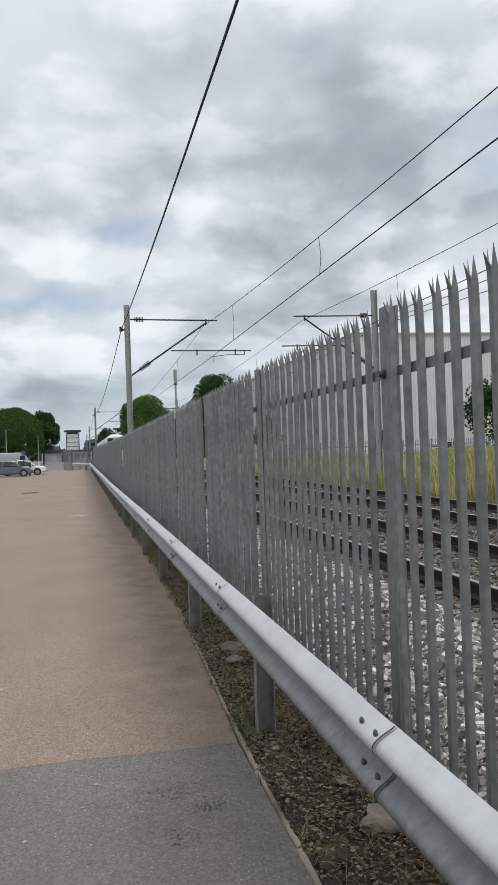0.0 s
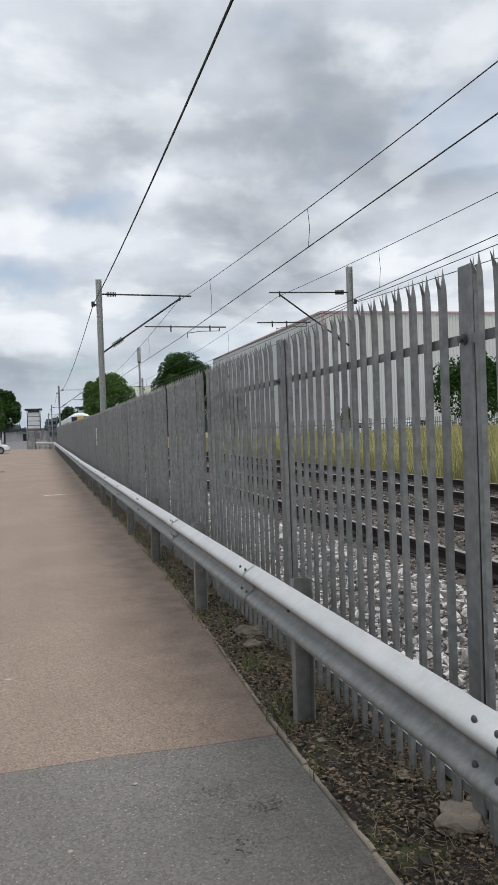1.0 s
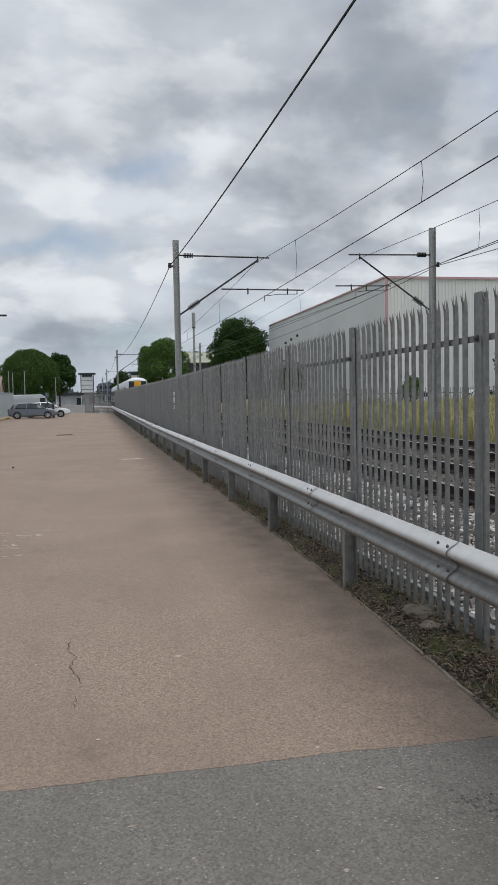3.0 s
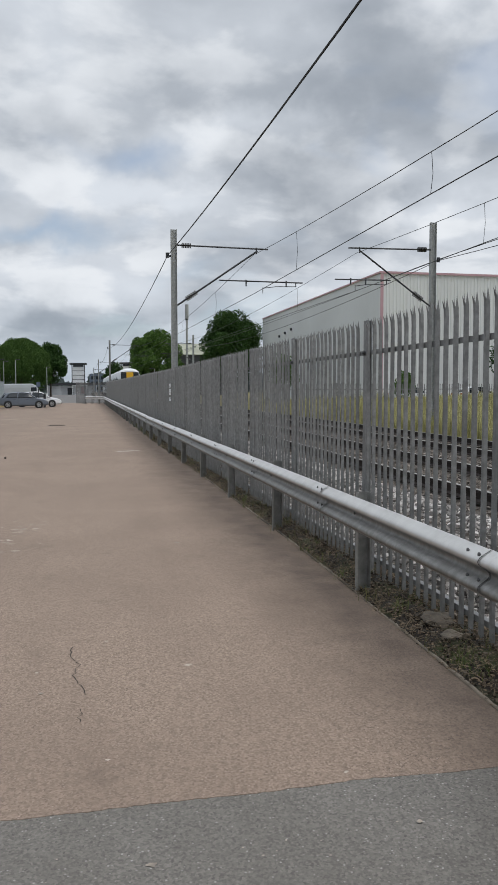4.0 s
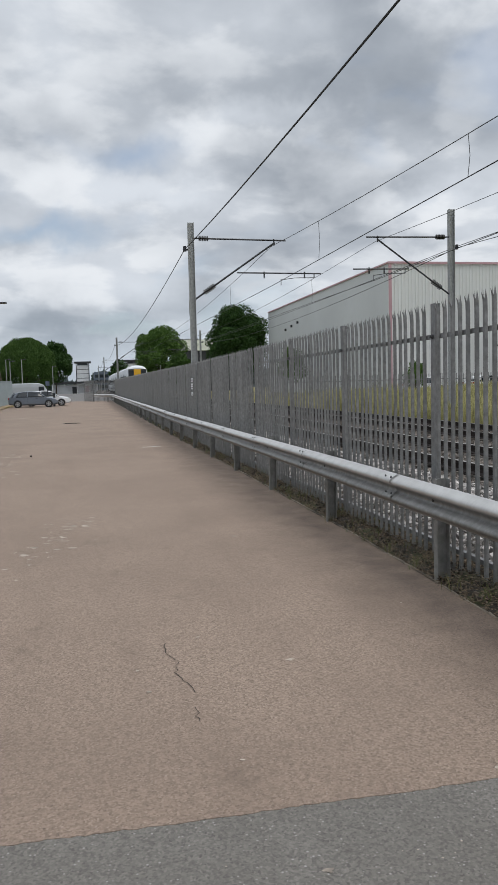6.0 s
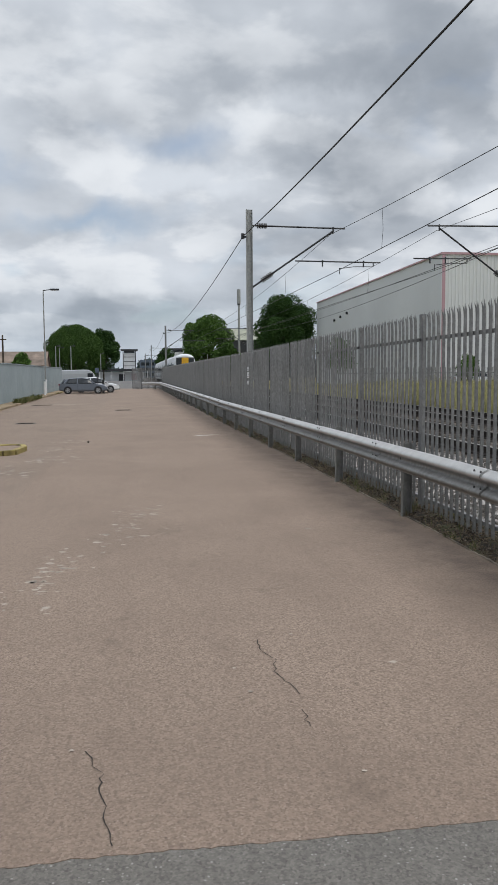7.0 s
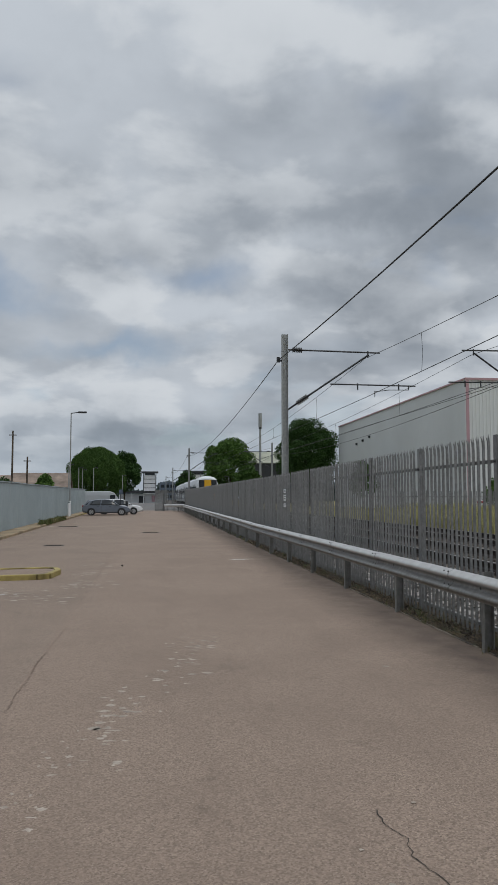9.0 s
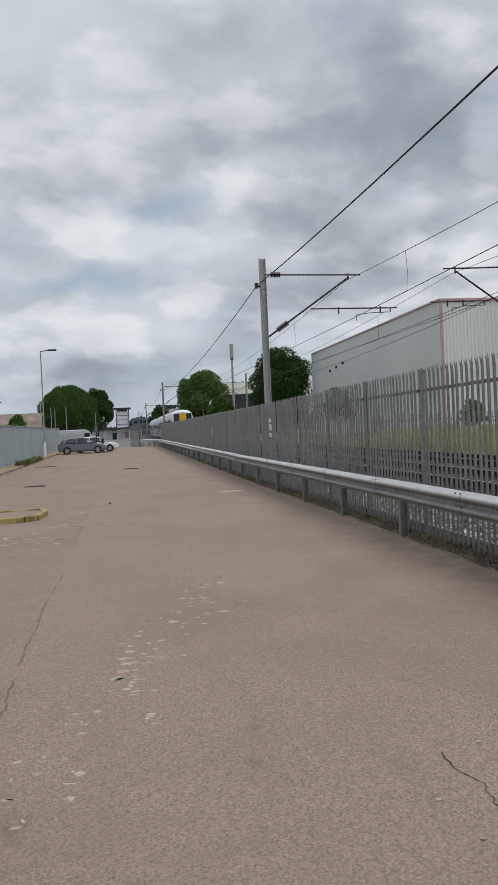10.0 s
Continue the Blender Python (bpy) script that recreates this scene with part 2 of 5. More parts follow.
M_YKERB = plain("yellow_painted_kerb", (0.42, 0.33, 0.11), 0.8, 0, 0.36, 9, 0.3)
M_HOARD = plain("grey_hoarding_paint", (0.335, 0.39, 0.41), 0.55, 0, 0.08, 1.5)
M_WHITE = plain("white_paint", (0.72, 0.73, 0.74), 0.5, 0, 0.06, 2)
M_CLAD = plain("white_cladding", (0.68, 0.69, 0.67), 0.5, 0, 0.05, 0.5)
M_CLADG = plain("grey_cladding", (0.56, 0.58, 0.58), 0.5, 0, 0.05, 0.5)
M_PINK = plain("faded_red_trim", (0.50, 0.31, 0.335), 0.5, 0, 0.08, 1)
M_DARK = plain("dark_metal", (0.03, 0.032, 0.036), 0.5, 0.1, 0.1)
M_TYRE = plain("tyre_rubber", (0.018, 0.018, 0.018), 0.85)
M_RIM = plain("alloy_rim", (0.45, 0.46, 0.47), 0.35, 0.8, 0.05)
M_CARGREY = plain("grey_car_paint", (0.15, 0.17, 0.20), 0.28, 0.3, 0.05)
M_VAN = plain("silver_van_paint", (0.40, 0.42, 0.43), 0.35, 0.2, 0.05)
M_CARWHITE = plain("white_car_paint", (0.70, 0.71, 0.72), 0.25, 0.0, 0.03)
M_LAMPG = plain("lamp_lens", (0.6, 0.6, 0.58), 0.15)
M_LAMPR = plain("red_lens", (0.35, 0.02, 0.02), 0.2)
M_BARK = plain("bark", (0.11, 0.085, 0.06), 0.95, 0, 0.3, 5, 0.5)
M_TILE = plain("brown_roof_tiles", (0.28, 0.215, 0.17), 0.85, 0, 0.25, 2, 0.3)
M_BRICK = plain("pale_brick", (0.38, 0.28, 0.21), 0.9, 0, 0.2, 3)
M_GREENROOF = plain("pale_green_roof", (0.33, 0.34, 0.26), 0.7, 0, 0.15, 1)
M_TRAINW = plain("train_white_paint", (0.66, 0.68, 0.70), 0.35, 0, 0.08, 1)
M_TRAINY = plain("train_yellow_paint", (0.80, 0.44, 0.02), 0.4, 0, 0.06, 2)
M_TWIG = plain("dead_twig", (0.24, 0.185, 0.12), 0.95, 0, 0.3, 10)
M_PAINT = plain("worn_road_paint", (0.43, 0.365, 0.30), 0.85, 0, 0.25, 30)
M_CRACK = plain("crack_shadow", (0.045, 0.036, 0.03), 1.0)
M_LINE = plain("white_line_paint", (0.58, 0.56, 0.51), 0.8, 0, 0.2, 20)
M_TAN = plain("dusty_tan_concrete", (0.36, 0.27, 0.165), 0.92, 0, 0.3, 3, 0.3)
M_STAIN = plain("oil_stain", (0.085, 0.078, 0.07), 0.8)
M_SEAM = plain("tar_seam", (0.205, 0.150, 0.115), 0.9, 0, 0.3, 20)
k = Mat("verge_grit", 0.95)
k.colour(k.mix(k.mul(k.step(k.noise(40, 3), 0.4, 0.7), 0.6), k.mix(k.mul(k.island, k.island), (0.016, 0.012, 0.009), (0.21, 0.17, 0.125)), (0.036, 0.026, 0.017)))
k.bump(k.noise(90, 3), 0.5, 0.004)
M_VSTONE = k.m
M_IRON = plain("cast_iron_cover", (0.07, 0.055, 0.045), 0.7, 0.3, 0.25, 10)
M_PIER = plain("blue_grey_panel", (0.10, 0.13, 0.18), 0.5)

g = Mat("window_glass", 0.05)
g.colour((0.02, 0.024, 0.028))
M_GLASS = g.m

k = Mat("verge_soil", 0.95)
soil = k.mix(k.step(k.noise(18, 6, 0.65), 0.35, 0.65), (0.009, 0.007, 0.005), (0.034, 0.025, 0.017))
soil = k.mix(k.mul(k.step(k.noise(2.2, 4), 0.48, 0.62), 0.75), soil, (0.05, 0.058, 0.015))
k.colour(soil).bump(k.noise(45, 4), 0.9, 0.02)
M_SOIL = k.m

k = Mat("ballast", 0.95)
v = k.voronoi(22.0)
bal = k.mix(v.outputs["Color"], (0.035, 0.031, 0.027), (0.24, 0.215, 0.19))
bal = k.mix(k.step(v.outputs["Distance"], 0.35, 0.75), bal, (0.02, 0.018, 0.015))
bal = k.mix(k.mul(k.step(k.noise(0.8, 3), 0.45, 0.7), 0.5), bal, (0.11, 0.08, 0.055))
k.colour(bal).bump(v.outputs["Distance"], 1.0, -0.03)
M_BALLAST = k.m

k = Mat("ballast_stone", 0.92)
st = k.mix(k.island, (0.10, 0.092, 0.085), (0.60, 0.57, 0.54))
k.colour(k.mix(k.mul(k.step(k.noise(30, 3), 0.45, 0.7), 0.5), st, (0.13, 0.10, 0.08)))
M_STONE = k.m

k = Mat("dirty_ballast_stone", 0.92)
st = k.mix(k.island, (0.045, 0.038, 0.032), (0.24, 0.21, 0.18))
k.colour(k.mix(k.mul(k.step(k.noise(30, 3), 0.45, 0.7), 0.5), st, (0.07, 0.05, 0.035)))
M_STONED = k.m

k = Mat("field_ground", 0.95)
k.colour(k.mix(k.step(k.noise(0.5, 5), 0.3, 0.7), (0.13, 0.12, 0.04), (0.24, 0.20, 0.08))).bump(k.noise(8, 4), 0.8, 0.05)
M_FIELD = k.m


def leafy(name, a, b, c):
    k = Mat(name, 0.6, 0.0, 0.15)
    col = k.mix(k.island, a, b)
    k.colour(k.mix(k.mul(k.step(k.noise(0.8, 3), 0.45, 0.7), 0.6), col, c))
    k.b.inputs["Transmission Weight"].default_value = 0.0
    return k.m


M_LITTER = leafy("dead_leaves", (0.012, 0.008, 0.005), (0.24, 0.175, 0.115), (0.03, 0.023, 0.012))
M_LEAF = leafy("broad_leaves", (0.045, 0.095, 0.018), (0.105, 0.185, 0.038), (0.042, 0.09, 0.018))
M_WILLOW = leafy("willow_leaves", (0.034, 0.072, 0.014), (0.070, 0.130, 0.026), (0.030, 0.064, 0.013))
M_LEAFD = leafy("dark_leaves", (0.018, 0.048, 0.010), (0.048, 0.098, 0.020), (0.018, 0.045, 0.010))
M_DRY = leafy("dry_tall_grass", (0.28, 0.27, 0.115), (0.46, 0.42, 0.20), (0.24, 0.25, 0.095))
M_WEED = leafy("verge_weeds", (0.04, 0.065, 0.016), (0.13, 0.14, 0.05), (0.20, 0.16, 0.08))
# distance haze is painted into these blue-grey leaf colours
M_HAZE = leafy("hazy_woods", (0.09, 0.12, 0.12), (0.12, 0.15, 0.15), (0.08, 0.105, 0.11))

# ---------------------------------------------------------------- building helpers
RNG = random.Random(7)
NP = np.random.default_rng(5)


def mesh_of(bm, name, mat, smooth=False):
    me = bpy.data.meshes.new(name)
    bm.normal_update()
    bm.to_mesh(me)
    bm.free()
    for m in (mat if isinstance(mat, (list, tuple)) else [mat]):
        me.materials.append(m)
    if smooth:
        me.shade_smooth()
    return me


def part(name, bm, mat, parent=None, label="", m=None, smooth=False):
    """Links a bmesh, or a ready mesh, as one object under a thing or part."""
    me = bm if isinstance(bm, bpy.types.Mesh) else mesh_of(bm, name, mat, smooth)
    ob = new(name, me)
    if parent is not None:
        ob.parent = parent
    if m is not None:
        ob.matrix_basis = m
    if label:
        tagged(ob, label)
    return ob


def thing(name, label, category, m=None, group="", kind=""):
    ob = new(name)
    ob.empty_display_size = 0.2
    if m is not None:
        ob.matrix_basis = m
    return tagged(ob, label, category, group, kind)


def raw(name, verts, faces, mat, smooth=False):
    me = bpy.data.meshes.new(name)
    me.from_pydata([tuple(v) for v in verts], [], [tuple(f) for f in faces])
    me.materials.append(mat)
    me.update()
    if smooth:
        me.shade_smooth()
    return me


def box(bm, x0, x1, y0, y1, z0, z1, bevel=0.0, mat=0):
    vs = [bm.verts.new(p) for p in ((x0, y0, z0), (x1, y0, z0), (x1, y1, z0), (x0, y1, z0),
                                    (x0, y0, z1), (x1, y0, z1), (x1, y1, z1), (x0, y1, z1))]
    fs = [bm.faces.new([vs[i] for i in q]) for q in ((0, 3, 2, 1), (4, 5, 6, 7), (0, 1, 5, 4), (1, 2, 6, 5), (2, 3, 7, 6), (3, 0, 4, 7))]
    for f in fs:
        f.material_index = mat
    if bevel:
        es = list({e for f in fs for e in f.edges})
        bmesh.ops.bevel(bm, geom=es, offset=bevel, segments=2, affect="EDGES", profile=0.6)


def boxm(x0, x1, y0, y1, z0, z1, bevel=0.0):
    bm = bmesh.new()
    box(bm, x0, x1, y0, y1, z0, z1, bevel)
    return bm


def tube(bm, points, r, sides=8, r2=None):
    """A round bar along points, tapering from r to r2."""
    r2 = r if r2 is None else r2
    pts = [Vector(p) for p in points]
    rings = []
    for i, p in enumerate(pts):
        d = (pts[min(i + 1, len(pts) - 1)] - pts[max(i - 1, 0)]).normalized()
        side = d.cross(Vector((0, 0, 1)) if abs(d.z) < 0.9 else Vector((1, 0, 0))).normalized()
        other = d.cross(side)
        rad = r + (r2 - r) * i / max(1, len(pts) - 1)
        rings.append([bm.verts.new(p + rad * (math.cos(a) * side + math.sin(a) * other))
                      for a in (2 * math.pi * s / sides for s in range(sides))])
    for a, b in zip(rings, rings[1:]):
        for s in range(sides):
            bm.faces.new((a[s], a[(s + 1) % sides], b[(s + 1) % sides], b[s]))
    bm.faces.new(rings[0][::-1])
    bm.faces.new(rings[-1])


def tubem(points, r, sides=8, r2=None):
    bm = bmesh.new()
    tube(bm, points, r, sides, r2)
    return bm


def prism(outline, depth, axis="y"):
    """A flat outline in x and z (or x and y) pulled out along the other axis."""
    bm = bmesh.new()
    put = (lambda a, b, d: (a, d, b)) if axis == "y" else (lambda a, b, d: (a, b, d))
    lo = [bm.verts.new(put(a, b, depth[0])) for a, b in outline]
    hi = [bm.verts.new(put(a, b, depth[1])) for a, b in outline]
    n = len(outline)
    bm.faces.new(lo)
    bm.faces.new(hi[::-1])
    for i in range(n):
        bm.faces.new((lo[i], hi[i], hi[(i + 1) % n], lo[(i + 1) % n]))
    bmesh.ops.recalc_face_normals(bm, faces=bm.faces)
    return bm


# ---------------------------------------------------------------- ground
TAR_EDGE = 1.60


def rise(y):
    """The road is level at first, then climbs gently towards the station."""
    return 0.0042 * max(0.0, y - 25.0)


def land_z(x):
    """The land beyond the tracks lies higher than the car park."""
    return float(np.interp(x, (0.3, 9.0, 20.0), (-0.35, 0.05, 0.6)))


def edge_x(y):
    """The edging drifts towards the fence with distance."""
    return float(np.interp(y, (1.5, 4.3, 7.0, 14.0), (-0.485, -0.385, -0.315, -0.28)))


land = prism([(-2500, -0.9), (2500, -0.9), (2500, 0.6), (20.0, 0.6), (9.0, 0.05), (0.3, -0.35), (-2500, -0.35)], (-1500, 4000))
tagged(part("ground", land, M_FIELD), "dry grassy land reaching the horizon", "ground", kind="structure")

# red-tinted car park road, and the grey tarmac in front of it; their seam wanders a little
seam = [(-14.0 + 0.03 * i, TAR_EDGE + 0.03 * noise.noise((i * 0.042, 2.0, 0)) + 0.007 * noise.noise((i * 0.34, 5.0, 0)) + RNG.uniform(-0.006, 0.006)) for i in range(451)]
seam = [p for p in seam if p[0] <= -0.50] + [(-0.488, TAR_EDGE)]
BAY_X = -5.30
SLOPE_Y, ROAD_END = 25.0, 97.0
kerb_side = [(edge_x(yy) - 0.004, yy) for yy in (14.0, 10.0, 7.0, 5.5, 4.3, 3.0)]
right_seam = [p for p in seam if p[0] > BAY_X + 0.05]
left_seam = [p for p in seam if p[0] < BAY_X - 0.05]


def paving(name, outline, top, mat, label, category):
    tagged(part(name, prism(outline, (-0.3, top), "z"), mat), label, category, kind="structure")


def climbing(name, x0, x1, top, mat, label, category):
    """The far stretch of a surface, sloping up to the station."""
    bm = boxm(x0, x1, SLOPE_Y, ROAD_END, -0.3, top)
    for v in bm.verts:
        v.co.z += rise(v.co.y)
    tagged(part(name, bm, mat), label, category, kind="structure")


paving("road", [(edge_x(SLOPE_Y) - 0.004, SLOPE_Y), (BAY_X, SLOPE_Y), (BAY_X, right_seam[0][1])] + right_seam + kerb_side[::-1], 0.0, M_RED, "worn red-tinted asphalt car park road", "road")
climbing("road", BAY_X, edge_x(SLOPE_Y) - 0.004, 0.0, M_RED, "worn red-tinted asphalt road climbing to the station", "road")
paving("parking_bays", [(BAY_X - 0.0005, SLOPE_Y), (-14.0, SLOPE_Y)] + left_seam + [(BAY_X - 0.0005, left_seam[-1][1])], -0.0015, M_BAY, "paler patchy worn asphalt of the parking bays", "parking bay")
climbing("parking_bays", -14.0, BAY_X - 0.0005, -0.0015, M_BAY, "paler worn asphalt of the far parking bays", "parking bay")
paving("tarmac", [(x, y - 0.001) for x, y in seam] + [(-0.488, -40.0), (-14.0, -40.0)], -0.002, M_GREY, "dark grey tarmac with pale chips", "tarmac")
far_road = boxm(-60, 0.4, ROAD_END + 0.004, 420, -0.3, rise(ROAD_END) - 0.005)
tagged(part("station_road", far_road, M_FAR_ROAD), "grey asphalt station forecourt", "road", kind="structure")

# concrete edging between road and verge, laid in short lengths
edging = thing("edging", "thin worn concrete edging along the road", "kerb", kind="structure")
edge_meshes = []
for variant in range(6):
    nseg, vs, fs = 12, [], []
    for s in range(nseg + 1):
        j1, j2, j3 = (RNG.uniform(-0.0038, 0.0038) for _ in range(3))
        yy = 0.906 * s / nseg
        vs += [(j1, yy, -0.2), (0.001 + j1, yy, 0.006 + j3), (0.007 + j1, yy, 0.014 + j3), (0.023 + j2, yy, 0.014 + j3), (0.029 + j2, yy, 0.006 + j3), (0.030 + j2, yy, -0.2)]
    for s in range(nseg):
        for q in range(5):
            a = 6 * s + q
            fs.append((a, a + 6, a + 7, a + 1))
    fs += [(0, 1, 2, 3, 4, 5), tuple(6 * nseg + q for q in (5, 4, 3, 2, 1, 0))]
    edge_meshes.append(raw("edging_stone", vs, fs, M_KERB))
y = -8.0
while y < 90:
    drift = edge_x(y + 0.914) - edge_x(y)
    part("edging_stone", RNG.choice(edge_meshes), None, edging, m=pose(edge_x(y) + RNG.uniform(-0.003, 0.003), y, rise(y) + RNG.uniform(-0.011, 0.001), RNG.uniform(-0.2, 0.2), 0, RNG.uniform(-0.15, 0.15) - math.degrees(math.atan2(drift, 0.914))))
    y += 0.914

# verge of soil and litter under the barrier, uneven
def verge_z(x):
    """The verge banks up a little from the edging to the foot of the fence."""
    return -0.012 + 0.05 * min(1.0, max(0.0, (x + 0.40) / 0.35))


nx, ny = 12, 620
vv, ff = [], []
for j in range(ny + 1):
    for i in range(nx + 1):
        yy = -8 + 98.0 * j / ny
        x0 = edge_x(yy) + 0.026
        x = x0 + (0.325 - x0) * i / nx
        bumpy = 0.05 * noise.noise((x * 5, yy * 2.2, 1.0)) + 0.02 * noise.noise((x * 14, yy * 9, 4.0))
        vv.append((x, yy, rise(yy) + verge_z(x) + bumpy * min(1, 6 * i / nx)))
for j in range(ny):
    for i in range(nx):
        a = j * (nx + 1) + i
        ff.append((a, a + 1, a + nx + 2, a + nx + 1))
tagged(new("verge", raw("verge", vv, ff, M_SOIL, True)), "dark soil verge with litter and weeds", "verge", kind="structure")

# trackbed: ballast shoulders and bed
TILT, RAIL_Z = 0.17, 0.50   # the line climbs gently away, its rails above the road
NEAR_X, FAR_X = 3.04, 6.38
BED_X = (0.325, 0.8, 1.45, 1.75, 4.3, 4.72, 5.1, 7.65, 8.1, 9.3)
BED_Z = (-0.15, 0.08, 0.30, 0.285, 0.285, 0.255, 0.285, 0.285, 0.30, -0.05)
bed = prism(list(zip(BED_X, BED_Z)) + [(9.3, -0.36), (0.325, -0.36)], (-30, 330))
tagged(part("trackbed", bed, M_BALLAST, m=pose(0, 0, 0, TILT)), "grey-brown stone ballast under the tracks", "ballast", kind="structure")

# ---------------------------------------------------------------- loose ballast stones, grass, litter


def stone_mesh(name, centres, sizes, mat):
    """Many angular stones in one mesh: jittered boxes."""
    cube = np.array([(x, y, z) for x in (-1, 1) for y in (-1, 1) for z in (-1, 1)], float)
    quads = np.array([(0, 1, 3, 2), (4, 6, 7, 5), (0, 4, 5, 1), (2, 3, 7, 6), (0, 2, 6, 4), (1, 5, 7, 3)])
    n = len(centres)
    jit = 1 + NP.uniform(-0.45, 0.3, (n, 8, 3))
    shape = cube[None] * jit * NP.uniform(0.6, 1.1, (n, 1, 3))
    a = NP.uniform(0, 6.28, n)
    b = NP.uniform(-0.7, 0.7, n)
    ca, sa, cb, sb = np.cos(a)[:, None], np.sin(a)[:, None], np.cos(b)[:, None], np.sin(b)[:, None]
    x, yv, z = shape[..., 0], shape[..., 1], shape[..., 2]
    x, z = cb * x + sb * z, -sb * x + cb * z
    x, yv = ca * x - sa * yv, sa * x + ca * yv
    pts = np.stack([x, yv, z], -1) * np.asarray(sizes)[:, None, None] + np.asarray(centres)[:, None]
    faces = (quads[None] + 8 * np.arange(n)[:, None, None]).reshape(-1, 4)
    me = bpy.data.meshes.new(name)
    me.from_pydata(pts.reshape(-1, 3).tolist(), [], faces.tolist())
    me.materials.append(mat)
    me.update()
    return me


n = 72000
px = NP.uniform(0.35, 9.0, n)
py = -3.0 + 30.0 * NP.uniform(0, 1, n) ** 1.35
top = np.interp(px, BED_X, BED_Z)
keep = (np.abs(np.abs(px - NEAR_X) - 0.75) > 0.1) & (np.abs(np.abs(px - FAR_X) - 0.75) > 0.1)
cs = np.stack([px, py, top + py * math.tan(radians(TILT)) + NP.uniform(-0.012, 0.014, n)], -1)[keep]
for near in (True, False):
    some = cs[(cs[:, 0] < 1.9) == near]
    tagged(new("ballast_stones", stone_mesh("ballast_stones", some, NP.uniform(0.014, 0.036, len(some)), M_STONE if near else M_STONED)),
           "loose pale angular ballast stones on the shoulder" if near else "dirty brown ballast stones between the rails", "stones", kind="stuff")

n = 14000
cs = np.stack([NP.uniform(-0.46, 0.28, n), -3 + 40 * NP.uniform(0, 1, n) ** 1.4, NP.uniform(-0.015, 0.015, n)], -1)
cs = cs[[c[0] > edge_x(c[1]) + 0.02 for c in cs]]
n = len(cs)
cs[:, 2] += [verge_z(c[0]) + 0.015 for c in cs]
tagged(new("verge_gravel", stone_mesh("verge_gravel", cs, NP.uniform(0.003, 0.013, n) * np.where(NP.uniform(0, 1, n) < 0.05, 2.2, 1.0), M_VSTONE)), "small grit and stones on the verge", "gravel", kind="stuff")
n = 60000
cs = np.stack([0.25 - 0.72 * NP.uniform(0, 1, n) ** 1.5, -3 + 42 * NP.uniform(0, 1, n) ** 1.4, NP.uniform(-0.005, 0.04, n)], -1)
cs = cs[[c[0] > edge_x(c[1]) - abs(RNG.gauss(0, 0.03)) and noise.noise((c[0] * 5, c[1] * 2.5, 9.0)) > RNG.uniform(-0.5, 0.25) for c in cs]]
n = len(cs)
cs[:, 2] += [verge_z(c[0]) + 0.012 for c in cs]
leaves = stone_mesh("dead_leaf_litter", cs, NP.uniform(0.003, 0.0105, n), M_LITTER)
flat = np.empty(len(leaves.vertices) * 3)
leaves.vertices.foreach_get("co", flat)
flat = flat.reshape(-1, 8, 3)
mid_z = flat[..., 2].mean(1, keepdims=True)
flat[..., 2] = mid_z + (flat[..., 2] - mid_z) * 0.25
leaves.vertices.foreach_set("co", flat.ravel())
tagged(new("leaf_litter", leaves), "brown dead leaf litter along the verge", "litter", kind="stuff")


def blades(name, roots, heights, widths, lean, mat):
    """Grass: every blade a bent tapered strip of two quads and a tip."""
    n = len(roots)
    a = NP.uniform(0, 6.283, n)
    ln = NP.uniform(0.2, 1.0, n) * lean * heights
    side = np.stack([-np.sin(a), np.cos(a), np.zeros(n)], -1) * widths[:, None]
    ahead = np.stack([np.cos(a), np.sin(a), np.zeros(n)], -1)
    upv = np.array([0, 0, 1.0])
    rows = []
    for s, w, bend in ((0, 1, 0), (0.45, 0.9, 0.2), (0.8, 0.55, 0.6), (1.0, 0.08, 1.0)):
        c = roots + upv * (heights * s)[:, None] + ahead * (ln * bend)[:, None]
        rows += [c - side * w, c + side * w]
    pts = np.stack(rows, 1)
    quads = np.array([(0, 1, 3, 2), (2, 3, 5, 4), (4, 5, 7, 6)])
    faces = (quads[None] + 8 * np.arange(n)[:, None, None]).reshape(-1, 4)
    me = bpy.data.meshes.new(name)
    me.from_pydata(pts.reshape(-1, 3).tolist(), [], faces.tolist())
    me.materials.append(mat)
    me.update()
    return me


n = 110000
fx = 9.3 + 42 * NP.uniform(0, 1, n) ** 1.6
fy = NP.uniform(2, 60, n)
ok = ~((fx > 21) & (fy > 55))
roots = np.stack([fx, fy, np.interp(fx, (9.0, 20.0), (0.04, 0.59))], -1)[ok]
patchy = np.array([0.75 + 0.5 * noise.noise((p[0] * 0.25, p[1] * 0.25, 0)) for p in roots])
tagged(new("tall_grass", blades("tall_grass", roots, NP.uniform(0.75, 1.25, len(roots)) * patchy, NP.uniform(0.005, 0.012, len(roots)) * (1 + roots[:, 0] / 25), 0.35, M_DRY)),
       "tall dry yellow-green grass beside the tracks", "grass", kind="stuff")

